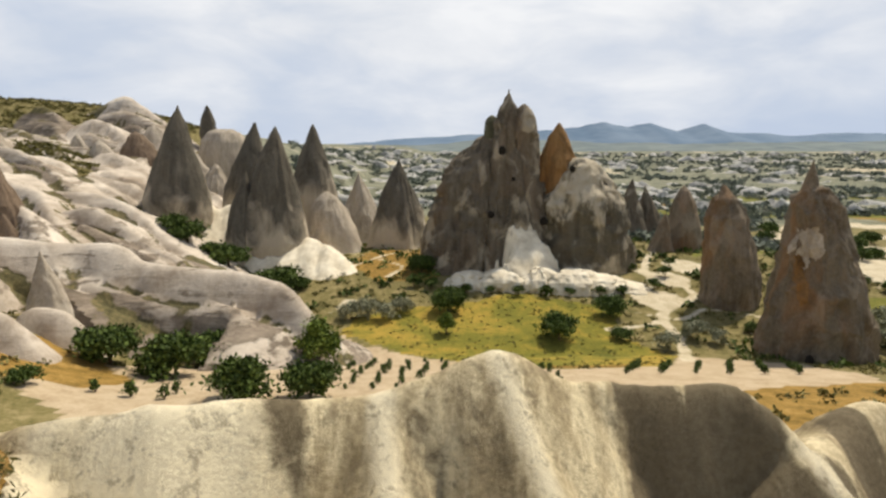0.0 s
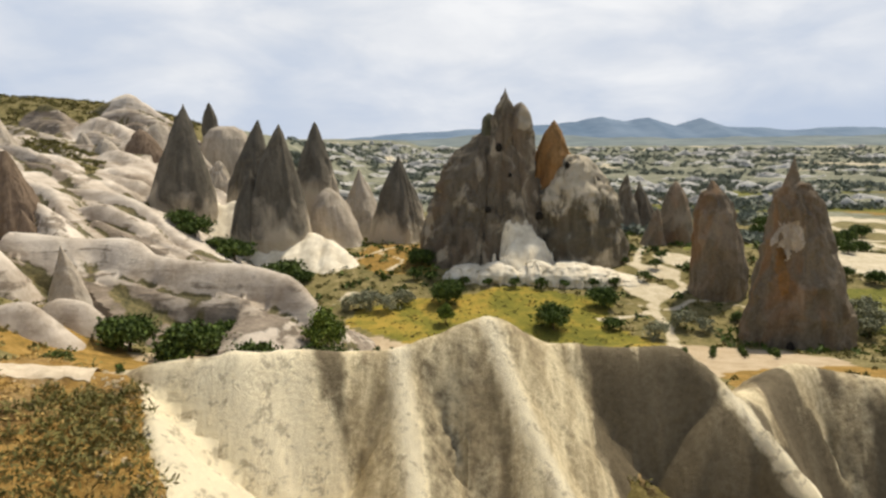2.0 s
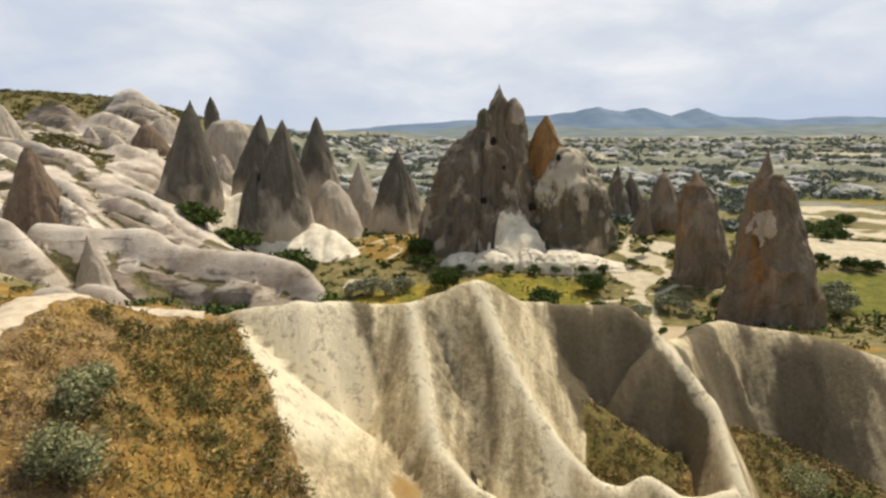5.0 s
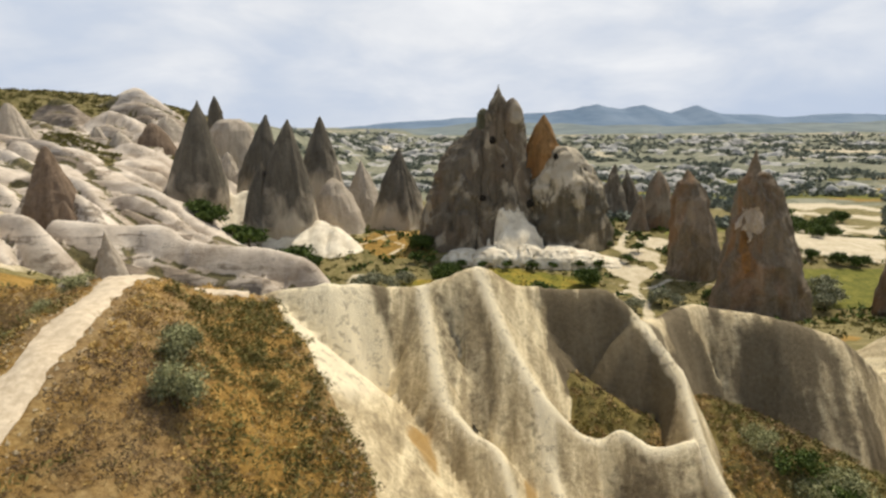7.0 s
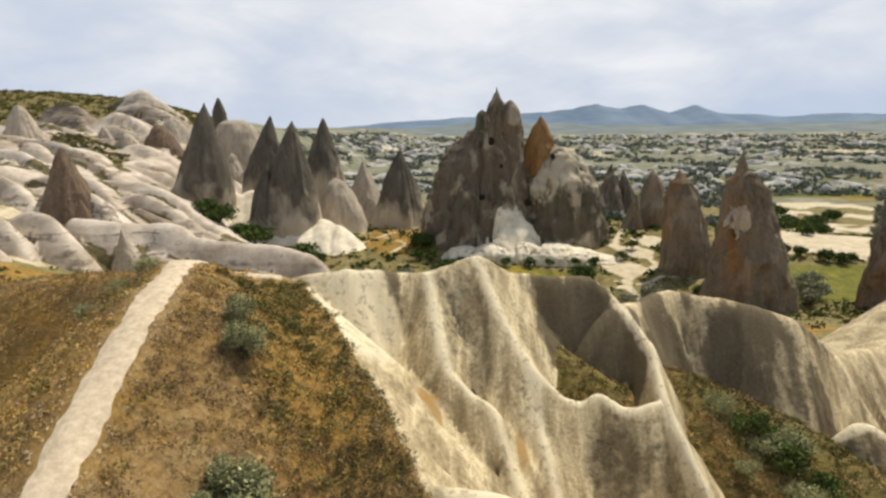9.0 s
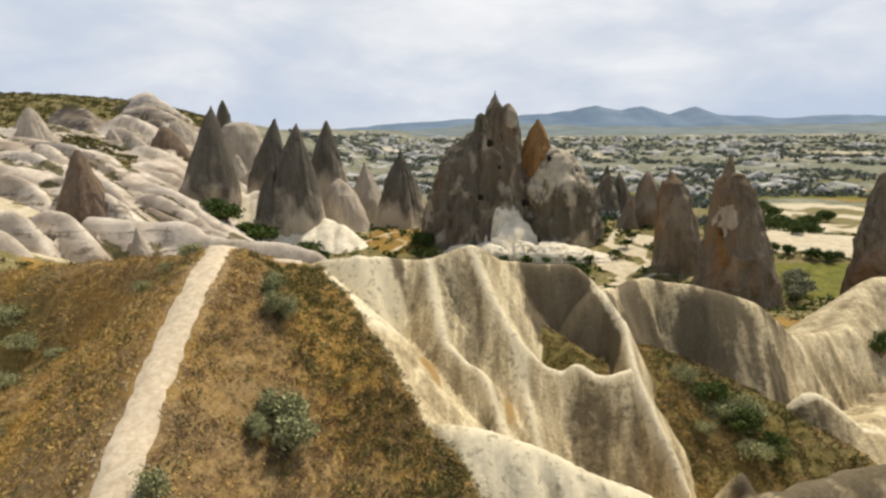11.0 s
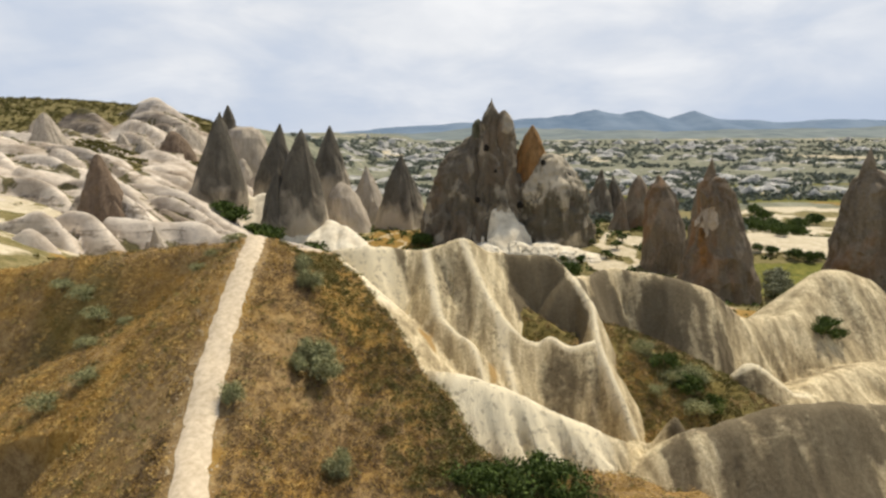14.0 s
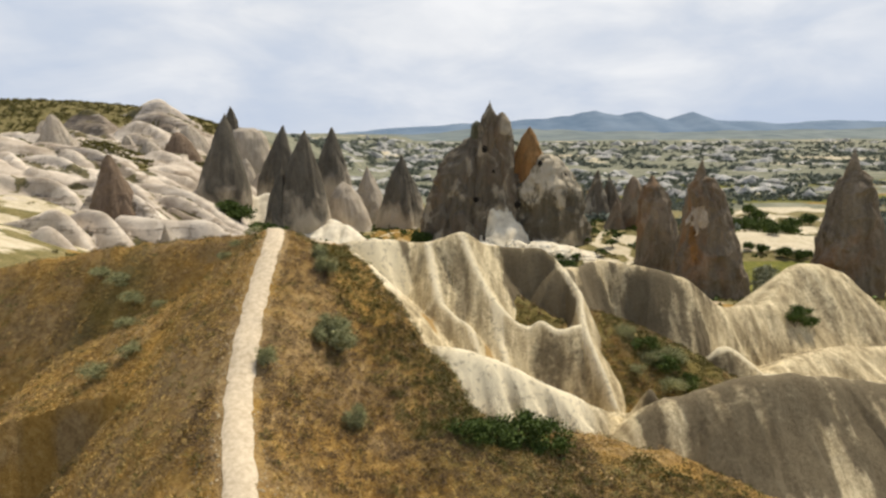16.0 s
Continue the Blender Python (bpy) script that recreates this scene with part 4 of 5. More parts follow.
cone("tall pointed grey tuff cone on a pale foot", GREY_TUFF, spire(-53.2, 120, 4, 34.5, 6.5, 6.2, [(0, 0.72), (0.1, 0.8), (0.24, 1.0), (0.39, 1.0), (0.58, 0.75), (0.77, 0.47), (0.9, 0.23), (0.96, 0.12), (1, 0.02)], (1.5, 0), 2, 0.07))
cone("slender grey tuff cone behind a broader one", GREY_TUFF, spire(-43.6, 135, 8, 31.8, 6.2, 5.6, POINTED, (2.2, 0), 3, 0.10))
cone("broad grey tuff cone with two tips", GREY_TUFF, spire(-33.0, 115, 3, 30.4, 6.7, 6.6, [(0, 0.85), (0.2, 1.0), (0.4, 0.86), (0.6, 0.64), (0.78, 0.42), (0.88, 0.26), (0.95, 0.14), (1, 0.02)], (1.5, 0), 4, 0.07), spire(-38, 112.5, 3, 22, 3.6, 4, POINTED, (1, 1), 5, 0.1))
cone("dark pointed tuff cone above a pale knoll", GREY_TUFF, spire(-27.6, 130, 10, 31.2, 5.2, 5.0, POINTED, (0, 0), 6, 0.08))
cone("pale rounded tuff knoll", PALE_CONE, spire(-23.5, 126, 2, 17.2, 6.4, 6, BLUNT, (-1, 0), 7, 0.09))
cone("small dark tuff pinnacle on the skyline", GREY_TUFF, spire(-76.6, 200, 22, 39.4, 2.7, 2.5, [(0, 0.9), (0.5, 1.0), (0.7, 0.85), (0.85, 0.5), (0.95, 0.2), (1, 0.03)], (0, 0), 8, 0.08))
cone("brown tuff cone standing alone", GREY_TUFF, spire(-10.2, 135, 3, 23.8, 7.0, 6.5, STEEP, (0.4, 0), 9, 0.10))
cone("jagged low tuff cone", PALE_CONE, spire(-20, 150, 2, 20, 6, 6, STEEP, (-1, 0), 10, 0.16))
cone("tall dark tuff chimney with a small cap", RUST_TUFF, spire(46.8, 95, -1.6, 20.8, 4.5, 4.4, [(0, 1.0), (0.32, 0.98), (0.59, 0.88), (0.77, 0.74), (0.85, 0.62), (0.91, 0.46), (0.94, 0.26), (0.97, 0.14), (1, 0.05)], (-2.6, 0), 11, 0.07, 9, 130, 110, 0.6))
cone("dark greenish tuff cone among others", RUST_TUFF, spire(52.8, 130, 1, 18.2, 4.2, 4.2, BLUNT, (-0.8, 0), 12, 0.08))
cone("rust-stained low tuff cone", RUST_TUFF, spire(46.5, 126, 1, 12.6, 3.6, 3.6, BROAD, (0.4, 0), 13, 0.12))
cone("distant jagged tuff cones in a row", CASTLE_TUFF, spire(52, 168, 0, 17.5, 5.0, 5, STEEP, (0.8, 0), 14, 0.16), spire(58, 170, 0, 15.5, 4.6, 5, STEEP, (-1, 0), 15, 0.16))
cone("dark brown tuff cone on the white slope", BROWN_TUFF, spire(-56.6, 75.2, 8, 26.3, 5.2, 5.0, [(0, 1.2), (0.3, 0.98), (0.45, 0.76), (0.6, 0.54), (0.74, 0.36), (0.86, 0.25), (0.94, 0.17), (1, 0.05)], (-0.6, 0.8), 17, 0.10, 8, 110, 90, 0.5), spire(-52.2, 72.6, 8, 19.0, 3.2, 2.6, STEEP, (-1.4, 0), 117, 0.12))
cone("small pale tuff spike", PALE_CONE, spire(-42.0, 62, 9.0, 16.2, 2.1, 1.9, [(0, 1.15), (0.3, 0.86), (0.6, 0.5), (0.85, 0.2), (1, 0.02)], (-0.3, 0), 18, 0.06))
FACET = [(0, 1.25), (0.3, 0.98), (0.6, 0.66), (0.85, 0.33), (0.95, 0.17), (1, 0.03)]
cone("broad smooth pale tuff cone on the slope", PALE_CONE, spire(-83.2, 150, 10, 28.0, 8.6, 6.5, FACET, (-1.4, 0), 19, 0.05, 5, 80, 60, 0.3))
cone("brown-faced tuff knob under the summit", BROWN_TUFF, spire(-78.6, 158, 16, 30.2, 6.0, 5, BLUNT, (-0.8, 0), 20, 0.10))
cone("pale tuff buttress below the summit", PALE_CONE, spire(-82, 178, 14, 32.5, 9, 7, FACET, (-2, 0), 120, 0.10))
cone("pale tuff cone under the plateau", PALE_CONE, spire(-103.5, 138, 16, 35, 7.5, 6, FACET, (-1, 0), 21, 0.08))
cone("flat-topped pale tuff bluff", PALE_CONE, spire(-68, 190, 6, 31.5, 9, 7, [(0, 1.3), (0.5, 1.05), (0.85, 0.8), (0.95, 0.6), (1, 0.3)], (0, 0), 22, 0.06))


for k, (cx, cy, top, cr) in enumerate(((-66, 150, 22, 4.5), (-62, 144, 19.0, 4.0), (-60, 158, 22, 4.5), (-68, 165, 26, 5), (-54, 150, 18, 4), (-95, 160, 29.5, 4), (-112, 150, 32, 5), (-120, 160, 34, 6))):
    cone("pale weathered tuff cone on the upper slope", PALE_CONE, spire(cx, cy, top - 15, top, cr * 1.15, cr, FACET, (0.8 * (-1) ** k, 0), 300 + k, 0.12, 7, 64, 48, 0.6))


def lump(x, y, top, r, seed, ry=None, z0=0.0, profile=None, lean=(0, 0), rough=0.16, crag=0.8):
    return spire(x, y, z0, top, r, ry or r, profile or BLUNT, lean, seed, rough, 8, 84, 64, crag)


SHOULDER = [(0, 1.05), (0.3, 1.0), (0.6, 0.86), (0.82, 0.64), (0.93, 0.4), (1, 0.1)]
big = new("rock_tower")
tagged(big, "broad rust-streaked tuff tower with a small doorway", "rock tower", "fairy chimneys")
COLUMN = [(0, 1.02), (0.25, 0.93), (0.45, 0.79), (0.62, 0.64), (0.78, 0.50), (0.88, 0.42), (0.94, 0.33), (0.98, 0.2), (1, 0.05)]
tower_bits = (spire(48.3, 74.5, -2.5, 22.2, 6.9, 6.4, COLUMN, (-2.4, 0), 24, 0.08, 9, 170, 150, 0.9), spire(45.5, 74.5, 19.2, 25.3, 1.35, 1.3, STEEP, (0, 0), 25, 0.12), spire(48.2, 75.4, 17.0, 21.9, 1.8, 1.8, POINTED, (0, 0), 26, 0.12))
for nm, (v, f) in zip(("tower_body", "tower_head", "side_peak"), tower_bits):
    link(nm, v, f, RUST_TUFF, big)


def scar(name, mat, label, thing, verts, faces, ovals, seed):
    """A thin ragged flake on the front of a rock, where its faces fall within the ovals (x, z, half width, half height)."""
    co, fa = np.array(verts), np.array([q for q in faces if len(q) == 4])
    mid = co[fa].mean(1)
    n = 0.35 * solid_fbm(mid[:, 0] * 1.2, mid[:, 1] * 1.2, mid[:, 2] * 1.2, seed)
    hit = np.zeros(len(fa), bool)
    for cx, cz, a, c in ovals:
        hit |= np.hypot((mid[:, 0] - cx) / a, (mid[:, 2] - cz) / c) + n < 1
    fa = fa[hit & (mid[:, 1] < co[:, 1].mean())]
    used = np.unique(fa)
    back = np.full(len(co), -1)
    back[used] = np.arange(len(used))
    link(name, (co[used] + np.array([-0.02, -0.07, 0.02])).tolist(), back[fa].tolist(), mat, thing, label)


scar("pale_scar", PALE_CONE, "pale flaked scar", big, *tower_bits[0], [(43.12, 15.25, 0.80, 1.62), (44.84, 15.25, 0.93, 1.89), (44.29, 13.63, 0.60, 1.50)], 71)
scar("rust_streak", ORANGE_TUFF, "orange streak", big, *tower_bits[0], [(41.70, 10.20, 0.74, 2.64), (44.00, 10.69, 0.40, 2.98)], 73)
# dark plug painted as the doorway's shade; no hole is cut
v, f = spire(44.2, 69.0, 0.3, 2.2, 0.36, 0.6, [(0, 1), (0.7, 1), (0.9, 0.7), (1, 0.2)], (0, 0), 3, 0.05, 3, 16, 8)
link("doorway", v, f, HOLE_SHADE, big, "dark cut doorway")
twin_bits = (spire(72.6, 74, -4.5, 23.2, 7.0, 6.6, COLUMN, (-0.4, 0), 30, 0.08, 9, 170, 150, 0.9), spire(71.6, 74, 19.5, 26.8, 1.7, 1.6, STEEP, (0, 0), 31, 0.12), spire(74.0, 75, 16, 22.6, 2.2, 2.0, POINTED, (0, 0), 32, 0.12))
twin = new("rock_tower")
tagged(twin, "broad brown tuff tower with a pointed head", "rock tower", "fairy chimneys")
for nm, (v, f) in zip(("tower_body", "tower_head", "side_peak"), twin_bits):
    link(nm, v, f, RUST_TUFF, twin)

castle = new("rock_castle")
tagged(castle, "craggy tuff outcrop with spires and carved openings", "rock outcrop", "fairy chimneys")
rock = []
FULL = [(0, 1.4), (0.3, 1.12), (0.55, 0.9), (0.75, 0.68), (0.88, 0.42), (0.95, 0.22), (1, 0.04)]
for nm, mat, lab, parts in (
        ("main_spire", CASTLE_TUFF, "", [lump(11.5, 112.6, 37.0, 3.4, 40, 3.4, 12, FULL, (0.5, 0), 0.10, 0.7)]),
        ("second_spire", CASTLE_TUFF, "", [lump(15.1, 112.2, 34.3, 2.7, 41, 3.0, 8, [(0, 1.6), (0.35, 1.25), (0.6, 1.0), (0.8, 0.84), (0.92, 0.6), (0.97, 0.36), (1, 0.1)], (-0.3, 0), 0.10, 0.7)]),
        ("side_knob", OLIVE_TUFF, "dark greenish knob", [lump(9.2, 115.0, 32.4, 1.4, 42, 1.4, 25.0, [(0, 1.4), (0.5, 1.1), (0.65, 1.0), (0.85, 0.9), (0.95, 0.6), (1, 0.2)], (0, 0), 0.1, 0.3)]),
        ("orange_spire", ORANGE_TUFF, "orange weathered spire", [lump(21.0, 113.6, 31.0, 3.6, 43, 3.0, 8, [(0, 1.15), (0.5, 1.05), (0.72, 0.88), (0.8, 0.72), (0.88, 0.46), (0.95, 0.22), (1, 0.05)], (0.5, 0), 0.10, 0.6), lump(24.4, 113.0, 25.0, 2.8, 143, 3, 14)]),
        ("left_massif", CASTLE_TUFF, "broad dark rock flank", [lump(10.1, 116, 29.9, 14.0, 44, 7.5, 1.5, [(0, 1.06), (0.2, 1.02), (0.3, 0.99), (0.47, 0.93), (0.66, 0.82), (0.77, 0.66), (0.88, 0.42), (0.95, 0.24), (1, 0.1)], (0.4, 0), 0.08, 1.5)]),
        ("middle_crag", CASTLE_TUFF, "", [lump(9.6, 109.6, 21.0, 2.6, 146, 3.2, 2, FULL, (0.8, 1), 0.14, 0.9), lump(13.2, 109.4, 26.5, 3.0, 147, 3.4, 2, FULL, (0.2, 1.4), 0.14, 0.9), lump(16.8, 110.4, 22.4, 2.6, 148, 3, 2, FULL, (-0.2, 1), 0.14, 0.9)]),
        ("right_dome", DOME_TUFF, "rounded rock flank with a pale brow", [lump(25.1, 112.5, 24.6, 10.3, 46, 7.0, 2.1, [(0, 1.04), (0.15, 0.99), (0.4, 0.92), (0.65, 0.78), (0.82, 0.56), (0.92, 0.36), (1, 0.1)], (0.4, 0), 0.07, 1.6)]),
        ("buttress", CASTLE_TUFF, "", [lump(0.6, 111.0, 15.5, 3.2, 150, 3.4, 2, FULL, (1.6, 1.5), 0.14, 1.0), lump(4.4, 110.0, 22.0, 3.0, 151, 3.6, 2, FULL, (1.8, 2.0), 0.14, 1.0), lump(6.9, 110.6, 26.5, 2.4, 152, 3.0, 2, FULL, (1.4, 2.0), 0.14, 0.9)]),
        ("right_rib", CASTLE_TUFF, "", [lump(29.6, 112.4, 22.6, 3.4, 47, 5.0, 0, SHOULDER, (-0.8, 0), 0.08, 0.7), lump(33.4, 113.5, 13.0, 2.6, 149, 4, 0, SHOULDER, (-1.0, 0), 0.1, 0.7)]),
        ("white_terrace", FRESH_TUFF, "low fluted white terrace", [lump(tx, ty, tz, 5.0, 160 + k, 3.6, 0, [(0, 1.3), (0.4, 1.15), (0.7, 0.95), (0.9, 0.6), (1, 0.2)], (0, 0.6), 0.26, 1.1) for k, (tx, ty, tz) in enumerate(((5, 102.5, 5.2), (11, 101.5, 6.0), (16.5, 100.8, 6.4), (22, 100.6, 6.0), (27, 100.6, 5.0), (31.5, 101, 3.6)))])):
    for v, f in parts:
        link(nm, v, f, mat, castle, lab)
        rock.append(np.array(v))
rock = np.concatenate(rock)


def talus(name, mat, label, top, foot, narrow, wide, seed):
    """A tongue of loose rock that runs from top down to foot, spreading as it falls."""
    def height(x, y):
        u = (top[1] - y) / (top[1] - foot[1])
        c, w = top[0] + u * (foot[0] - top[0]), narrow + np.clip(u, 0, 2) * (wide - narrow)
        side = np.abs(x - c) / w + 0.9 * fbm(x / 1.8, y / 1.8, seed)
        return top[2] + u * (foot[2] - top[2]) - 3.0 * np.maximum(0, side - 0.6) ** 2 + 0.45 * fbm(x / 1.6, y / 2.5, seed + 1) - 0.2 * (x - c) - 6 * np.maximum(0, -u)
    xs, ys = np.arange(foot[0] - 2.5 * wide - 4, foot[0] + 2.5 * wide + 4, 0.22), np.arange(foot[1] - 3, top[1] + 2, 0.22)
    ob = sheet(name, xs, ys, height, mat, lambda x, y, z: z > ground_z(x, y) - 0.8, (), castle)
    ob["label"] = label


talus("white_scree", FRESH_TUFF, "fresh white scree", (14.0, 107.6, 13.6), (16.6, 101.4, 6.4), 1.8, 3.8, 170)
# dark flat lumps on the rock stand for the shade in the caves
for ox, oz, wide in ((10.6, 26.0, 0.8), (18.2, 13.4, 0.75), (23.4, 22.8, 0.6), (8.6, 14.6, 0.6), (12.6, 21.0, 0.4)):
    front = rock[(np.abs(rock[:, 0] - ox) < 0.7) & (np.abs(rock[:, 2] - oz) < 0.9)][:, 1].min() + 0.15
    v, f = spire(ox, front, oz - wide, oz + wide, wide * 0.85, 0.3, [(0, 0.6), (0.3, 1), (0.7, 0.9), (1, 0.4)], (0, 0), 3, 0.25, 3, 16, 8, 0.05)
    link("cave_opening", v, f, HOLE_SHADE, castle, "dark cave opening")

# ---- vegetation ----


def leaf_cloud(n, clumps, radii, size, seed, flat=0.5, centre=(0, 0, 0)):
    """Many small leaves gathered in clumps through an uneven oval."""
    rng = np.random.default_rng(seed)
    way = rng.normal(size=(clumps, 3))
    way /= np.linalg.norm(way, axis=1)[:, None]
    way[:, 2] = np.where(way[:, 2] < -0.55, -way[:, 2], way[:, 2])
    heart = way * rng.uniform(0.35, 0.95, (clumps, 1)) * np.array(radii)
    which = rng.integers(0, clumps, n)
    spreadr = rng.uniform(0.22, 0.42, clumps)[which][:, None] * np.array(radii)
    at = heart[which] + rng.normal(size=(n, 3)) * spreadr * 0.6 + np.array(centre)
    d1 = rng.normal(size=(n, 3))
    d1 /= np.linalg.norm(d1, axis=1)[:, None]
    d2 = np.cross(d1, rng.normal(size=(n, 3)))
    d2 /= np.linalg.norm(d2, axis=1)[:, None]
    s = (size * rng.uniform(0.6, 1.4, n))[:, None]
    quad = np.stack([at - d1 * s, at + d2 * s * flat, at + d1 * s, at - d2 * s * flat], 1)
    ids = np.arange(4 * n).reshape(n, 4)
    return quad.reshape(-1, 3), ids


def stem(points, r0, r1, segs=7):
    verts, faces = [], []
    c = np.array(points, float)
    for k, p in enumerate(c):
        r = r0 + (r1 - r0) * k / (len(c) - 1)
        for j in range(segs):
            a = 2 * math.pi * j / segs
            verts.append((p[0] + r * math.cos(a), p[1] + r * math.sin(a), p[2]))
    for k in range(len(c) - 1):
        for j in range(segs):
            a, b2 = k * segs + j, k * segs + (j + 1) % segs
            faces.append((a, b2, b2 + segs, a + segs))
    return verts, faces


def make_tree(seed, leaf, label, high=5.0, wide=3.0, leaves=4200, size=0.24):
    rng = random.Random(seed)
    tree = new("tree")
    tagged(tree, label, "tree", "valley trees")
    limbs = [stem([(0, 0, -0.3), (0.05, 0, high * 0.2), (0.1, 0.05, high * 0.42)], 0.2, 0.12)]
    for _ in range(5):
        a, r = rng.uniform(0, 6.28), rng.uniform(0.5, 0.8) * wide
        limbs.append(stem([(0.05, 0, high * 0.2), (0.5 * r * math.cos(a), 0.5 * r * math.sin(a), high * 0.45), (r * math.cos(a), r * math.sin(a), high * rng.uniform(0.55, 0.8))], 0.1, 0.03, 5))
    v, f = join(*limbs)
    link("trunk", v, f, BARK, tree)
    v, f = leaf_cloud(leaves, 34, (wide, wide, high * 0.46), size, seed, 0.6, (0, 0, high * 0.52))
    link("crown", v.tolist(), f.tolist(), leaf, tree, smooth=False)
    return tree


def make_bush(seed, leaf, label, wide=1.2, high=0.9, leaves=900, size=0.12, group="shrubs"):
    bush = new("bush")
    tagged(bush, label, "bush", group)
    v, f = join(*[stem([(0, 0, -0.15), (0.3 * wide * math.cos(k * 2.1), 0.3 * wide * math.sin(k * 2.1), high * 0.6)], 0.04, 0.015, 5) for k in range(4)])
    link("woody_base", v, f, BARK, bush)
    v, f = leaf_cloud(leaves, 16, (wide, wide, high * 0.55), size, seed, 0.45, (0, 0, high * 0.5))
    link("foliage", v.tolist(), f.tolist(), leaf, bush, smooth=False)
    return bush


def on_ground(x, y, s=1.0, turn=0.0, sz=None):
    z = float(ground_z(np.array([x]), np.array([y]))[0])
    return pose(x, y, z, 0, 0, turn) @ Matrix.Diagonal((s, s, sz or s, 1))


def on_spur(x, y, s=1.0, turn=0.0):
    z = float(spur_z(np.array([x]), np.array([y]))[0])
    return pose(x, y, z, 0, 0, turn) @ Matrix.Diagonal((s, s, s, 1))


def on_slope(x, y, s=1.0, turn=0.0):
    x2, y2 = np.array([[x]]), np.array([[y]])
    z = max(float(ground_z(x2, y2)[0, 0]), float(slope_forms(x2, y2).max()))
    return pose(x, y, z, 0, 0, turn) @ Matrix.Diagonal((s, s, s, 1))


def plant(first, spots, where=on_ground):
    """The first thing at the first spot and copies of it at the others."""
    for k, (x, y, s) in enumerate(spots):
        m = where(x, y, s, (k * 77) % 360)
        if k:
            copy_thing(first, m)
        else:
            first.matrix_basis = m


plant(make_tree(101, LEAF, "round dark green orchard tree on bare soil", 4.0, 3.0), [(-25.5, 54.4, 1.0), (-16, 44.6, 0.82), (-25.6, 62.5, 0.95), (16.1, 79.8, 0.9)])
plant(make_tree(102, LEAF, "dark green bushy tree at the field's edge", 3.9, 2.9), [(-31.7, 54.5, 0.95), (-10.6, 45.2, 0.78), (0.8, 90.7, 1.0), (25.6, 89, 0.85), (-4, 108, 0.9)])
plant(make_tree(103, LEAF_BRIGHT, "bright green tree beside the pale rock", 6.4, 2.6), [(-13.8, 63.8, 0.85), (-16.7, 77, 0.7), (0.5, 82, 0.55)])
plant(make_tree(104, LEAF, "low dark shrub tree under the cones", 2.9, 2.8, 1800, 0.26), [(24.8, 80, 0.55), (44.3, 82.8, 0.8), (44, 118, 0.6), (-37.2, 60.2, 0.8), (-31, 42, 0.8)])
plant(make_tree(110, LEAF, "dark shrub tree on the pale rock's foot", 2.9, 2.6, 1800, 0.26), [(-43.7, 101.5, 1.15), (-46.5, 102.5, 0.8), (-36.7, 101, 1.1), (-39.6, 102, 0.7), (-27.9, 100, 1.15), (-31, 101, 0.8), (-24.6, 100, 0.6), (-34, 78, 0.5), (-29, 80, 0.5)], on_slope)
plant(make_tree(111, LEAF, "round dark tree on the white sand", 4.2, 2.8, 1600, 0.32), [(134, 217, 1.1), (117, 181, 0.85), (124, 179, 0.9), (132, 189, 0.8), (70.4, 103.5, 0.38), (72.6, 101.5, 0.42), (76, 98.6, 0.5), (78.4, 97.4, 0.45), (81, 98.6, 0.36), (127, 198, 0.7), (148, 205, 0.9), (152, 214, 0.7), (92, 126, 0.5), (96, 150, 0.7), (101, 152, 0.6), (106, 158, 0.75), (111, 162, 0.6), (100, 170, 0.8), (108, 174, 0.7), (88, 140, 0.6), (93, 143, 0.55), (118, 196, 0.9), (126, 230, 1.0), (140, 236, 1.0), (112, 206, 0.9), (84, 118, 0.5), (86, 121, 0.45), (98, 135, 0.55), (103, 140, 0.5)])
plant(make_bush(105, LEAF_SILVER, "silver-grey willow scrub beside the meadow", 2.0, 2.4, 1200, 0.2), [(-14, 88, 1), (-11.5, 89, 1.1), (-9, 88, 1), (-6.5, 90, 1.0), (35, 80, 1.0), (30.2, 76.6, 0.9), (37.5, 79, 0.8), (62, 80, 1.2), (59, 76, 1.1), (64, 84, 1.2)])

plant(make_bush(109, LEAF, "dark round shrub on the white terrace", 0.9, 1.3, 500, 0.16), [(4, 98, 1.2), (8, 97.5, 0.9), (12.5, 97, 1.0), (17, 96.6, 1.1), (21, 96.8, 0.9), (26, 97, 1.1), (30, 97.6, 1.0), (-2, 100, 1.2), (-5, 101, 1.3), (36, 100, 1.1), (40, 106, 1.2), (43, 112, 1.1), (38, 116, 1.2), (34.5, 109, 1.0), (47, 104, 0.9)])

# rows of low vines
vine = make_bush(106, LEAF, "small low vine on bare soil", 0.34, 0.7, 150, 0.11, "vines")
vine_spots = []
for i in range(12):
    for j in range(9):
        x, y = -12.5 + i * 2.1 + (j % 2) * 0.3, 47 + j * 2.5 + 0.35 * i
        if bool(inside(np.array([x]), np.array([y]), VINEYARD)[0]):
            vine_spots.append((x + random.uniform(-0.25, 0.25), y + random.uniform(-0.3, 0.3), random.uniform(0.7, 1.2)))
for i in range(6):
    for j in range(6):
        vine_spots.append((18 + i * 3.4 + j * 0.9, 56 + j * 1.9, random.uniform(0.8, 1.5)))
vine_spots += [(-24, 43.5, 1.9), (-21.4, 43.4, 1.6), (-21.6, 46, 1.5), (-18.3, 47.5, 1.7), (-27, 44, 1.5)]
plant(vine, vine_spots)

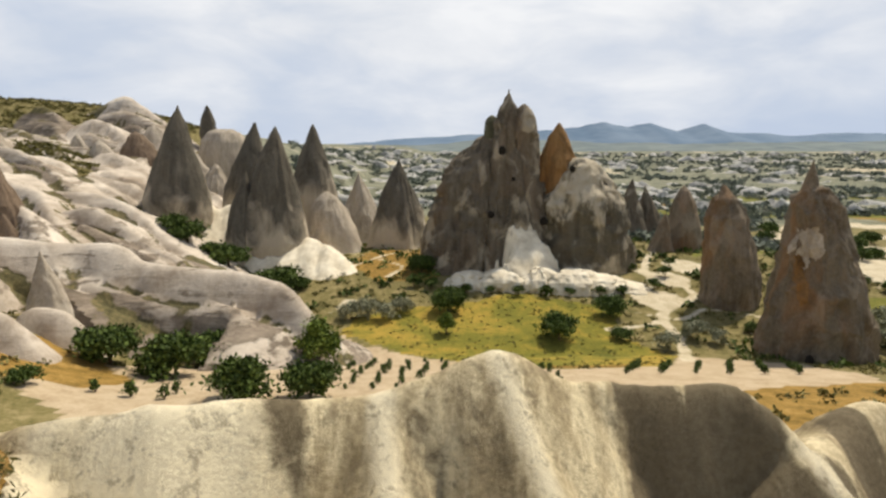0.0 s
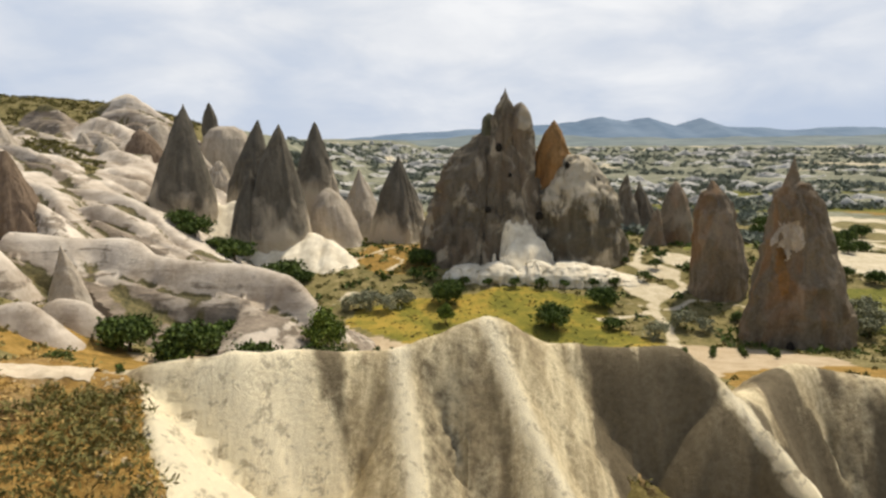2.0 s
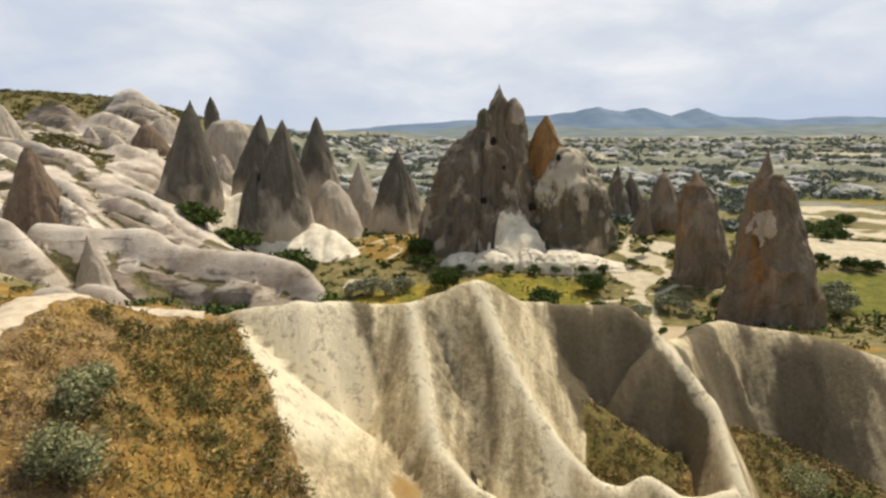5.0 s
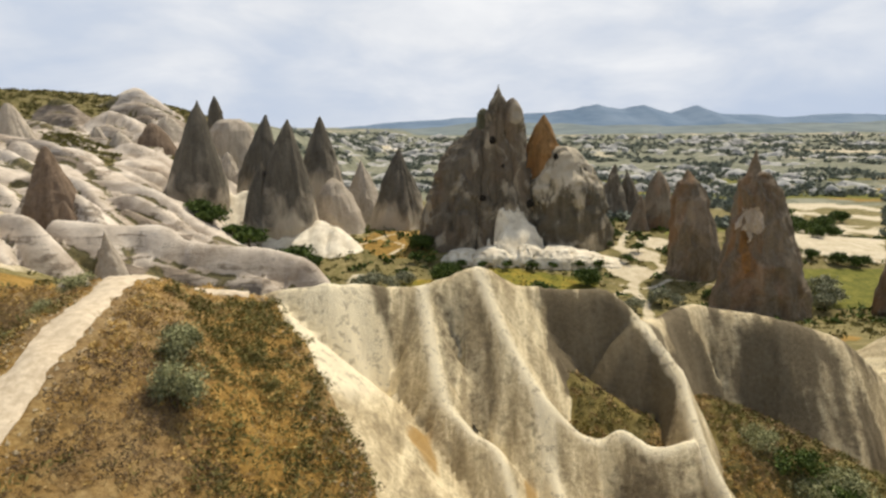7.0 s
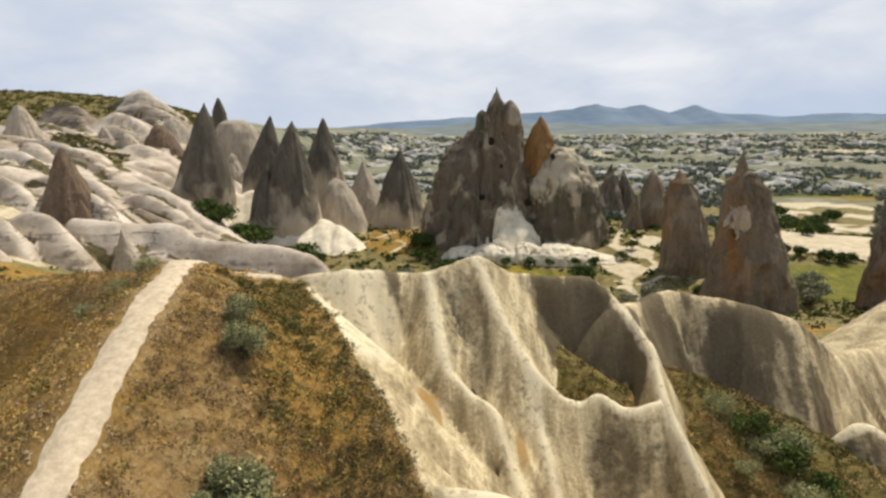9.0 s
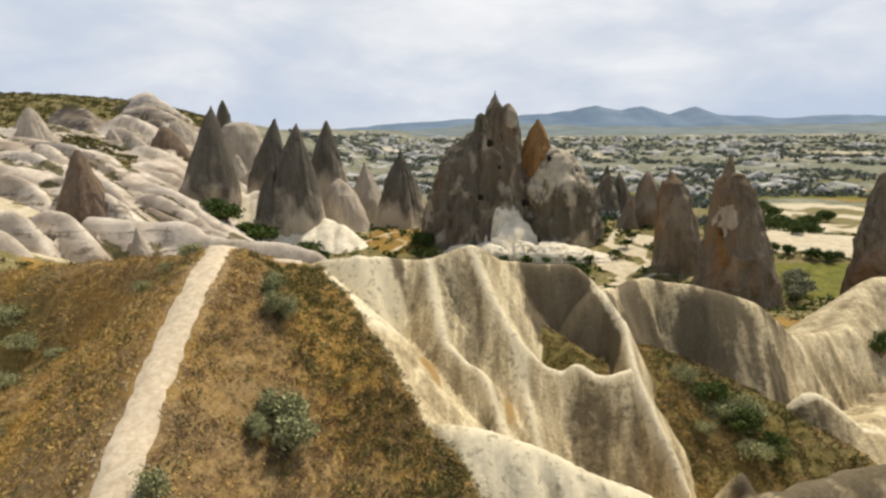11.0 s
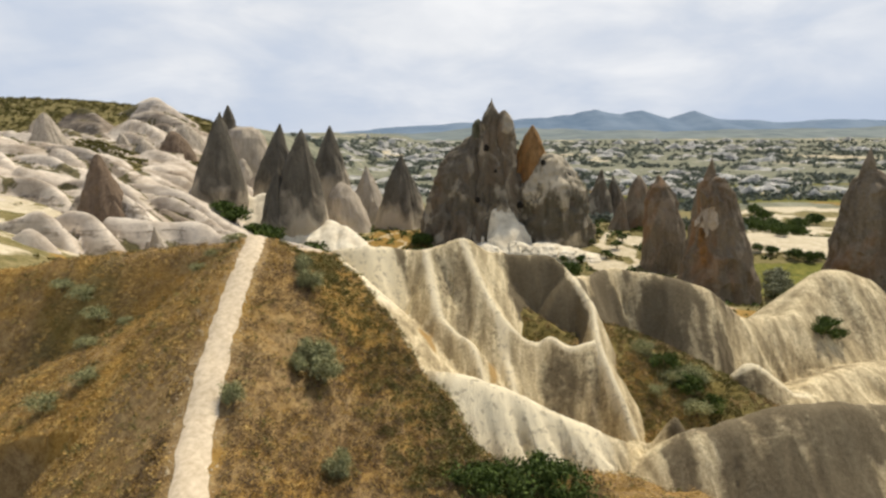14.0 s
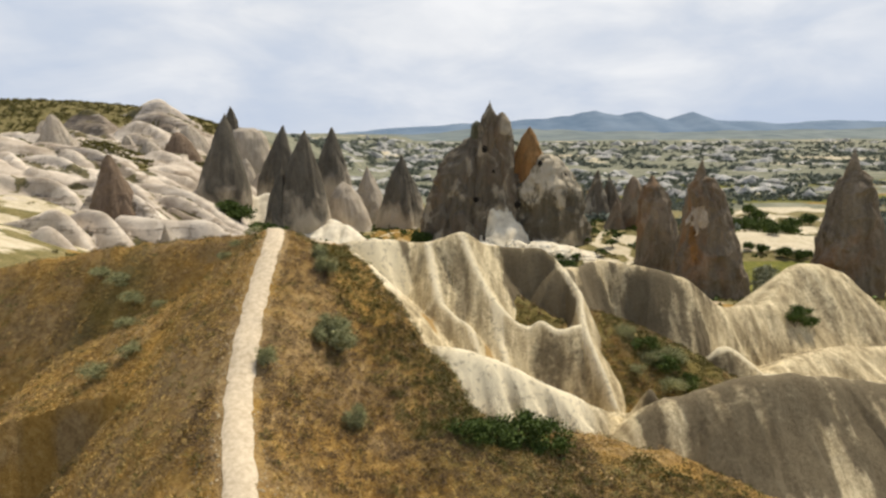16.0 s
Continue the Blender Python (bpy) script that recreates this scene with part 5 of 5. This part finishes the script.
# sage bushes on the brown spur
plant(make_bush(107, LEAF_SAGE, "grey-green sage bush on the dry spur", 0.62, 1.0, 3400, 0.045), [(-4.95, -4.8, 1.3), (-6.2, -0.6, 0.72), (-6.7, 1.0, 0.66), (-7.0, -8.4, 0.5), (-3.8, -8.4, 0.62), (-5.7, -5.4, 0.5), (-5.4, -4.4, 0.7), (-6.9, 1.9, 0.45)], on_spur)
plant(make_bush(108, LEAF_SAGE, "dark green steppe bush", 0.9, 0.8, 2600, 0.048), [(-19.2, 4.6, 0.9), (-18.0, 3.6, 1.0), (-17.4, 1.4, 0.8), (-16.0, 2.4, 0.6), (-15.2, -2.5, 0.8), (-16.4, -3.6, 0.9), (-20.6, 5.2, 0.9), (-12.2, 2.6, 0.7), (13.6, 7.6, 1.2), (12.4, 9.4, 1.0), (15.2, 8.2, 1.3), (14.2, 5.4, 1.2), (12.2, 6.4, 0.8), (-11.0, 4.3, 0.7), (-12.2, 4.6, 0.6)], on_spur)


def on_scarp(x, y, s=1.0, turn=0.0):
    z = float(scarp_z(np.array([x]), np.array([y]))[0])
    return pose(x, y, z, 0, 0, turn) @ Matrix.Diagonal((s, s, s, 1))


plant(make_bush(112, LEAF, "dark green thorn bush below the brow", 0.75, 0.8, 2600, 0.05), [(0.7, -8.0, 1.2), (2.6, -7.2, 1.3), (3.8, -7.0, 1.2), (1.7, -7.6, 1.0), (14.4, 7.4, 1.3), (13.4, 8.6, 1.1), (15.4, 6.2, 1.0)], on_spur)
plant(make_bush(113, LEAF, "dark bush in a hollow of the dome", 0.8, 1.1, 1400, 0.07), [(29.8, 18.0, 1.2), (29.0, 17.4, 0.9), (30.4, 17.6, 0.8)], on_scarp)


def tufts(name, n, box, height, mask, size, mat, seed, label, per=12, thin=1.0):
    """Dry tufts strewn over a slope."""
    rng = np.random.default_rng(seed)
    x, y = rng.uniform(box[0], box[1], n), rng.uniform(box[2], box[3], n)
    dens = fbm(x / 2.2, y / 2.2, seed)
    ok = mask(x, y) & (dens > rng.uniform(-0.55, 0.35, n))
    x, y = x[ok], y[ok]
    z = height(x, y)
    k, blades = len(x), per
    at = np.repeat(np.stack([x, y, z], -1), blades, 0)
    s = np.repeat(size * rng.uniform(0.45, 1.5, k), blades)[:, None]
    out = rng.normal(size=(k * blades, 3))
    out /= np.linalg.norm(out, axis=1)[:, None]
    out[:, 2] = np.abs(out[:, 2]) * 0.8
    at = at + out * s * rng.uniform(0.4, 1.0, (k * blades, 1))
    d1 = rng.normal(size=(k * blades, 3)) + out
    d1 /= np.linalg.norm(d1, axis=1)[:, None]
    d2 = np.cross(d1, rng.normal(size=(k * blades, 3)))
    d2 /= np.linalg.norm(d2, axis=1)[:, None]
    quad = np.stack([at - d1 * s * 0.45 * thin, at + d2 * s * 0.2 * thin * thin, at + d1 * s * 0.45 * thin, at - d2 * s * 0.2 * thin * thin], 1)
    ob = link(name, quad.reshape(-1, 3).tolist(), np.arange(4 * k * blades).reshape(-1, 4).tolist(), mat, smooth=False)
    return tagged(ob, label, "scrub", kind="stuff")


def off_path(x, y):
    return (line_distance(x, y, PATH_ALL) > 0.75) & (spur_z(x, y) > scarp_z(x, y) + 0.05)


def golden(x, y):
    """How far the dry grass outdoes the dwarf shrubs: on the upper spur and in slanting strips of its flank."""
    return spur_zones(x, y, 0 * x)[1] + 0.7 * step(y, -1.0, 3.0) * (x > -8) + 0.5 * fbm((x + 0.6 * y) / 1.6, (y - 0.6 * x) / 6, 98) + 0.1


tufts("dry_scrub", 20000, (-34, 16, -25, 9), spur_z, lambda x, y: off_path(x, y) & (golden(x, y) < 1.2), 0.23, HEATHER, 201, "brown heathery dwarf shrubs on the dry spur", 30, 0.46)
tufts("dark_scrub", 9000, (-9, 6, -14, 2), spur_z, lambda x, y: off_path(x, y) & (golden(x, y) < 0.75) & (y < 0.4 + 0.25 * (x + 8)), 0.2, HEATHER_DARK, 214, "dark brown dwarf shrubs beside the footpath", 30, 0.46)
tufts("gold_grass", 84000, (-34, 16, -25, 9), spur_z, lambda x, y: off_path(x, y) & (golden(x, y) > -0.25), 0.12, GOLD_GRASS, 204, "golden dry grass tufts on the spur", 11, 0.8)
tufts("green_scrub", 6500, (-34, 14, -24, 9), spur_z, off_path, 0.24, LEAF_OLIVE, 205, "olive green low scrub on the spur", 24, 0.55)

tufts("brow_scrub", 11500, (-9, 3, -11, 8.4), spur_z, lambda x, y: off_path(x, y) & (line_past(x, y) > -3.6 + 1.2 * fbm(x / 2, y / 2, 97)), 0.22, LEAF_OLIVE, 213, "olive brown scrub along the brow", 18, 0.6)


def stones(name, n, box, height, mask, size, mat, seed, label):
    """Loose stones lying on a slope."""
    rng = np.random.default_rng(seed)
    x, y = rng.uniform(box[0], box[1], n), rng.uniform(box[2], box[3], n)
    ok = mask(x, y)
    x, y = x[ok], y[ok]
    z, k = height(x, y), int(ok.sum())
    unit = np.array([(1, 0, 0), (0, 1, 0), (-1, 0, 0), (0, -1, 0), (0, 0, 0.8), (0, 0, -0.5)])
    tri = np.array([(0, 1, 4), (1, 2, 4), (2, 3, 4), (3, 0, 4), (1, 0, 5), (2, 1, 5), (3, 2, 5), (0, 3, 5)])
    s = (size * rng.uniform(0.4, 1.6, k))[:, None, None] * rng.uniform(0.6, 1.4, (k, 6, 1))
    co = unit[None] * s + np.stack([x, y, z], -1)[:, None, :]
    ob = link(name, co.reshape(-1, 3).tolist(), (tri[None] + 6 * np.arange(k)[:, None, None]).reshape(-1, 3).tolist(), mat, smooth=False)
    return tagged(ob, label, "stones", kind="stuff")


stones("path_stones", 6000, (-12, -3, -19, 8), spur_z, lambda x, y: (np.abs(line_distance(x, y, PATH_LINE) - 0.62) < 0.22 + 0.5 * (fbm(x, y, 95) > 0.25)), 0.045, STONE, 211, "pale loose stones along the footpath")
stones("brow_stones", 3500, (-8, 4, -8, 9), spur_z, lambda x, y: (np.abs(line_past(x, y) + 0.35) < 0.5) & (spur_z(x, y) > scarp_z(x, y)), 0.055, STONE, 212, "pale rock chips along the brow of the spur")
def in_gully(x, y):
    return (spur_z(x, y) > scarp_z(x, y) + 0.05) & (spur_zones(x, y, 0 * x)[0] > 0.15)


tufts("gully_scrub", 9000, (3, 20, -14, 14), spur_z, in_gully, 0.2, LEAF_OLIVE, 202, "olive scrub in the gully between the ridges", 18, 0.75)
tufts("gully_heather", 7000, (3, 20, -14, 14), spur_z, in_gully, 0.2, HEATHER, 203, "brown dry tufts in the gully", 14, 0.75)


def off_fields(x, y):
    return ~inside(x, y, VINEYARD) & ~inside(x, y, MEADOW)


def off_bare(x, y):
    one = zone_one(x, y, 0 * x)
    return off_fields(x, y) & (one[2] < 0.3) & ~inside(x, y, LUSH_A)


tufts("valley_scrub", 11000, (-48, 115, 38, 200), ground_z, off_bare, 0.5, LEAF_OLIVE, 206, "olive scrub strewn over the valley floor")
tufts("valley_bushes", 2600, (-40, 115, 60, 200), ground_z, off_bare, 0.95, LEAF, 207, "dark green bushes scattered through the valley")
tufts("meadow_grass", 1800, (-16, 32, 62, 99), ground_z, lambda x, y: inside(x, y, MEADOW), 0.22, LEAF_OLIVE, 208, "tall grass clumps in the meadow")


def in_crease(x, y):
    f = np.abs(value_noise(*fold_lines(x, y)[:2], 82)) * 2
    up = slope_forms(x, y)
    return (f < 0.34) & (up.argmax(0) == 0) & (up[0] > ground_z(x, y) - 0.8)


tufts("slope_scrub", 60000, (-130, -45, 76, 200), lambda x, y: slope_forms(x, y).max(0), in_crease, 0.6, LEAF_OLIVE, 209, "olive scrub strips in the creases of the pale slope")
tufts("plateau_scrub", 5000, (-170, -85, 165, 235), ground_z, lambda x, y: x < -85, 0.8, LEAF_OLIVE, 210, "olive brown scrub on the plateau")


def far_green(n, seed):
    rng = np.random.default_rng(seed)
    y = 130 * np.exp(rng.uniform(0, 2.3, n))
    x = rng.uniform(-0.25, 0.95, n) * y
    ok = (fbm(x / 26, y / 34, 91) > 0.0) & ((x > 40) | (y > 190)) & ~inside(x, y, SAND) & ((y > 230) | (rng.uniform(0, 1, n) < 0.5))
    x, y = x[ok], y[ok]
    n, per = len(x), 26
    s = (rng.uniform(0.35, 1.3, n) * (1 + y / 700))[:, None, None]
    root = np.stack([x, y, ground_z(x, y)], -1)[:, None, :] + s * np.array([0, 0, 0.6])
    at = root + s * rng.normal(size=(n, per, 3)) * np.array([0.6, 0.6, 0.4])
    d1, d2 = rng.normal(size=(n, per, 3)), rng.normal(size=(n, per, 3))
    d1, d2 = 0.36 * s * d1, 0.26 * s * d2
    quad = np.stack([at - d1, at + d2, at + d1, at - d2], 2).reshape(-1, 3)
    ob = link("far_shrubs", quad.tolist(), np.arange(len(quad)).reshape(-1, 4).tolist(), HAZED_LEAF, smooth=False)
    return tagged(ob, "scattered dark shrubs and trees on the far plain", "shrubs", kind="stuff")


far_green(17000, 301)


MESA = [(0, 1.3), (0.3, 1.0), (0.6, 0.66), (0.85, 0.3), (1, 0.06)]


def far_cliffs(n, seed):
    rng = np.random.default_rng(seed)
    pieces = []
    for k in range(n):
        y = 300 * math.exp(rng.uniform(0, 1.5))
        x = rng.uniform(-0.22, 0.9) * y
        z = float(ground_z(x, y))
        s = (1 + y / 500)
        pieces.append(spire(x, y, z - 2, z + rng.uniform(0.6, 3.0) * s * step(fbm(np.array([x / 70]), np.array([y / 90]), 96), -0.25, 0.3)[0], rng.uniform(1.5, 6) * s, rng.uniform(1.0, 2.6) * s, MESA, (0, 0), k + 500, 0.6, 6, 20, 6, 1.4))
    v, f = join(*pieces)
    return tagged(link("far_tuff_bluffs", v, f, HAZED_ROCK), "band of low white tuff bluffs across the plain", "rock bluffs", kind="stuff")


far_cliffs(760, 302)


def distant_hills(name, y, pts, mat, label, seed, depth):
    xs = np.arange(pts[0][0], pts[-1][0], 18.0)
    tops = np.interp(xs, [p[0] for p in pts], [p[1] for p in pts]) + 8 * fbm(xs / 110, xs * 0, seed)
    verts, faces = [], []
    rows = 9
    for r in range(rows):
        u = r / (rows - 1)
        fold = 26 * fbm(xs / 90, xs * 0 + r * 0.6, seed + 3)
        for x, tz, fo in zip(xs, tops, fold):
            verts.append((x, y - depth * (1 - u) + fo * (1 - u) * 2, -12 + (tz + 12) * u ** 0.9 + fo * 0.25 * u * (1 - u) * 4))
    m2 = len(xs)
    for r in range(rows - 1):
        for j in range(m2 - 1):
            a = r * m2 + j
            faces.append((a, a + 1, a + 1 + m2, a + m2))
    return tagged(link(name, verts, faces, mat), label, "hills", kind="structure")


distant_hills("backdrop_mountains", 2900, [(-600, 0), (-350, 35), (200, 70), (480, 84), (640, 100), (760, 124), (870, 98), (980, 118), (1110, 80), (1230, 114), (1350, 80), (1640, 62), (1910, 78), (2100, 68), (3200, 60)], HAZED_HILL, "blue hazy mountain range on the horizon", 401, 500)
distant_hills("backdrop_slopes", 2000, [(-1500, 22), (-500, 20), (-300, 10), (0, 26), (200, 40), (500, 30), (900, 26), (1500, 36), (2600, 34)], HAZED_SLOPE, "long low grey-green hills before the mountains", 403, 700)
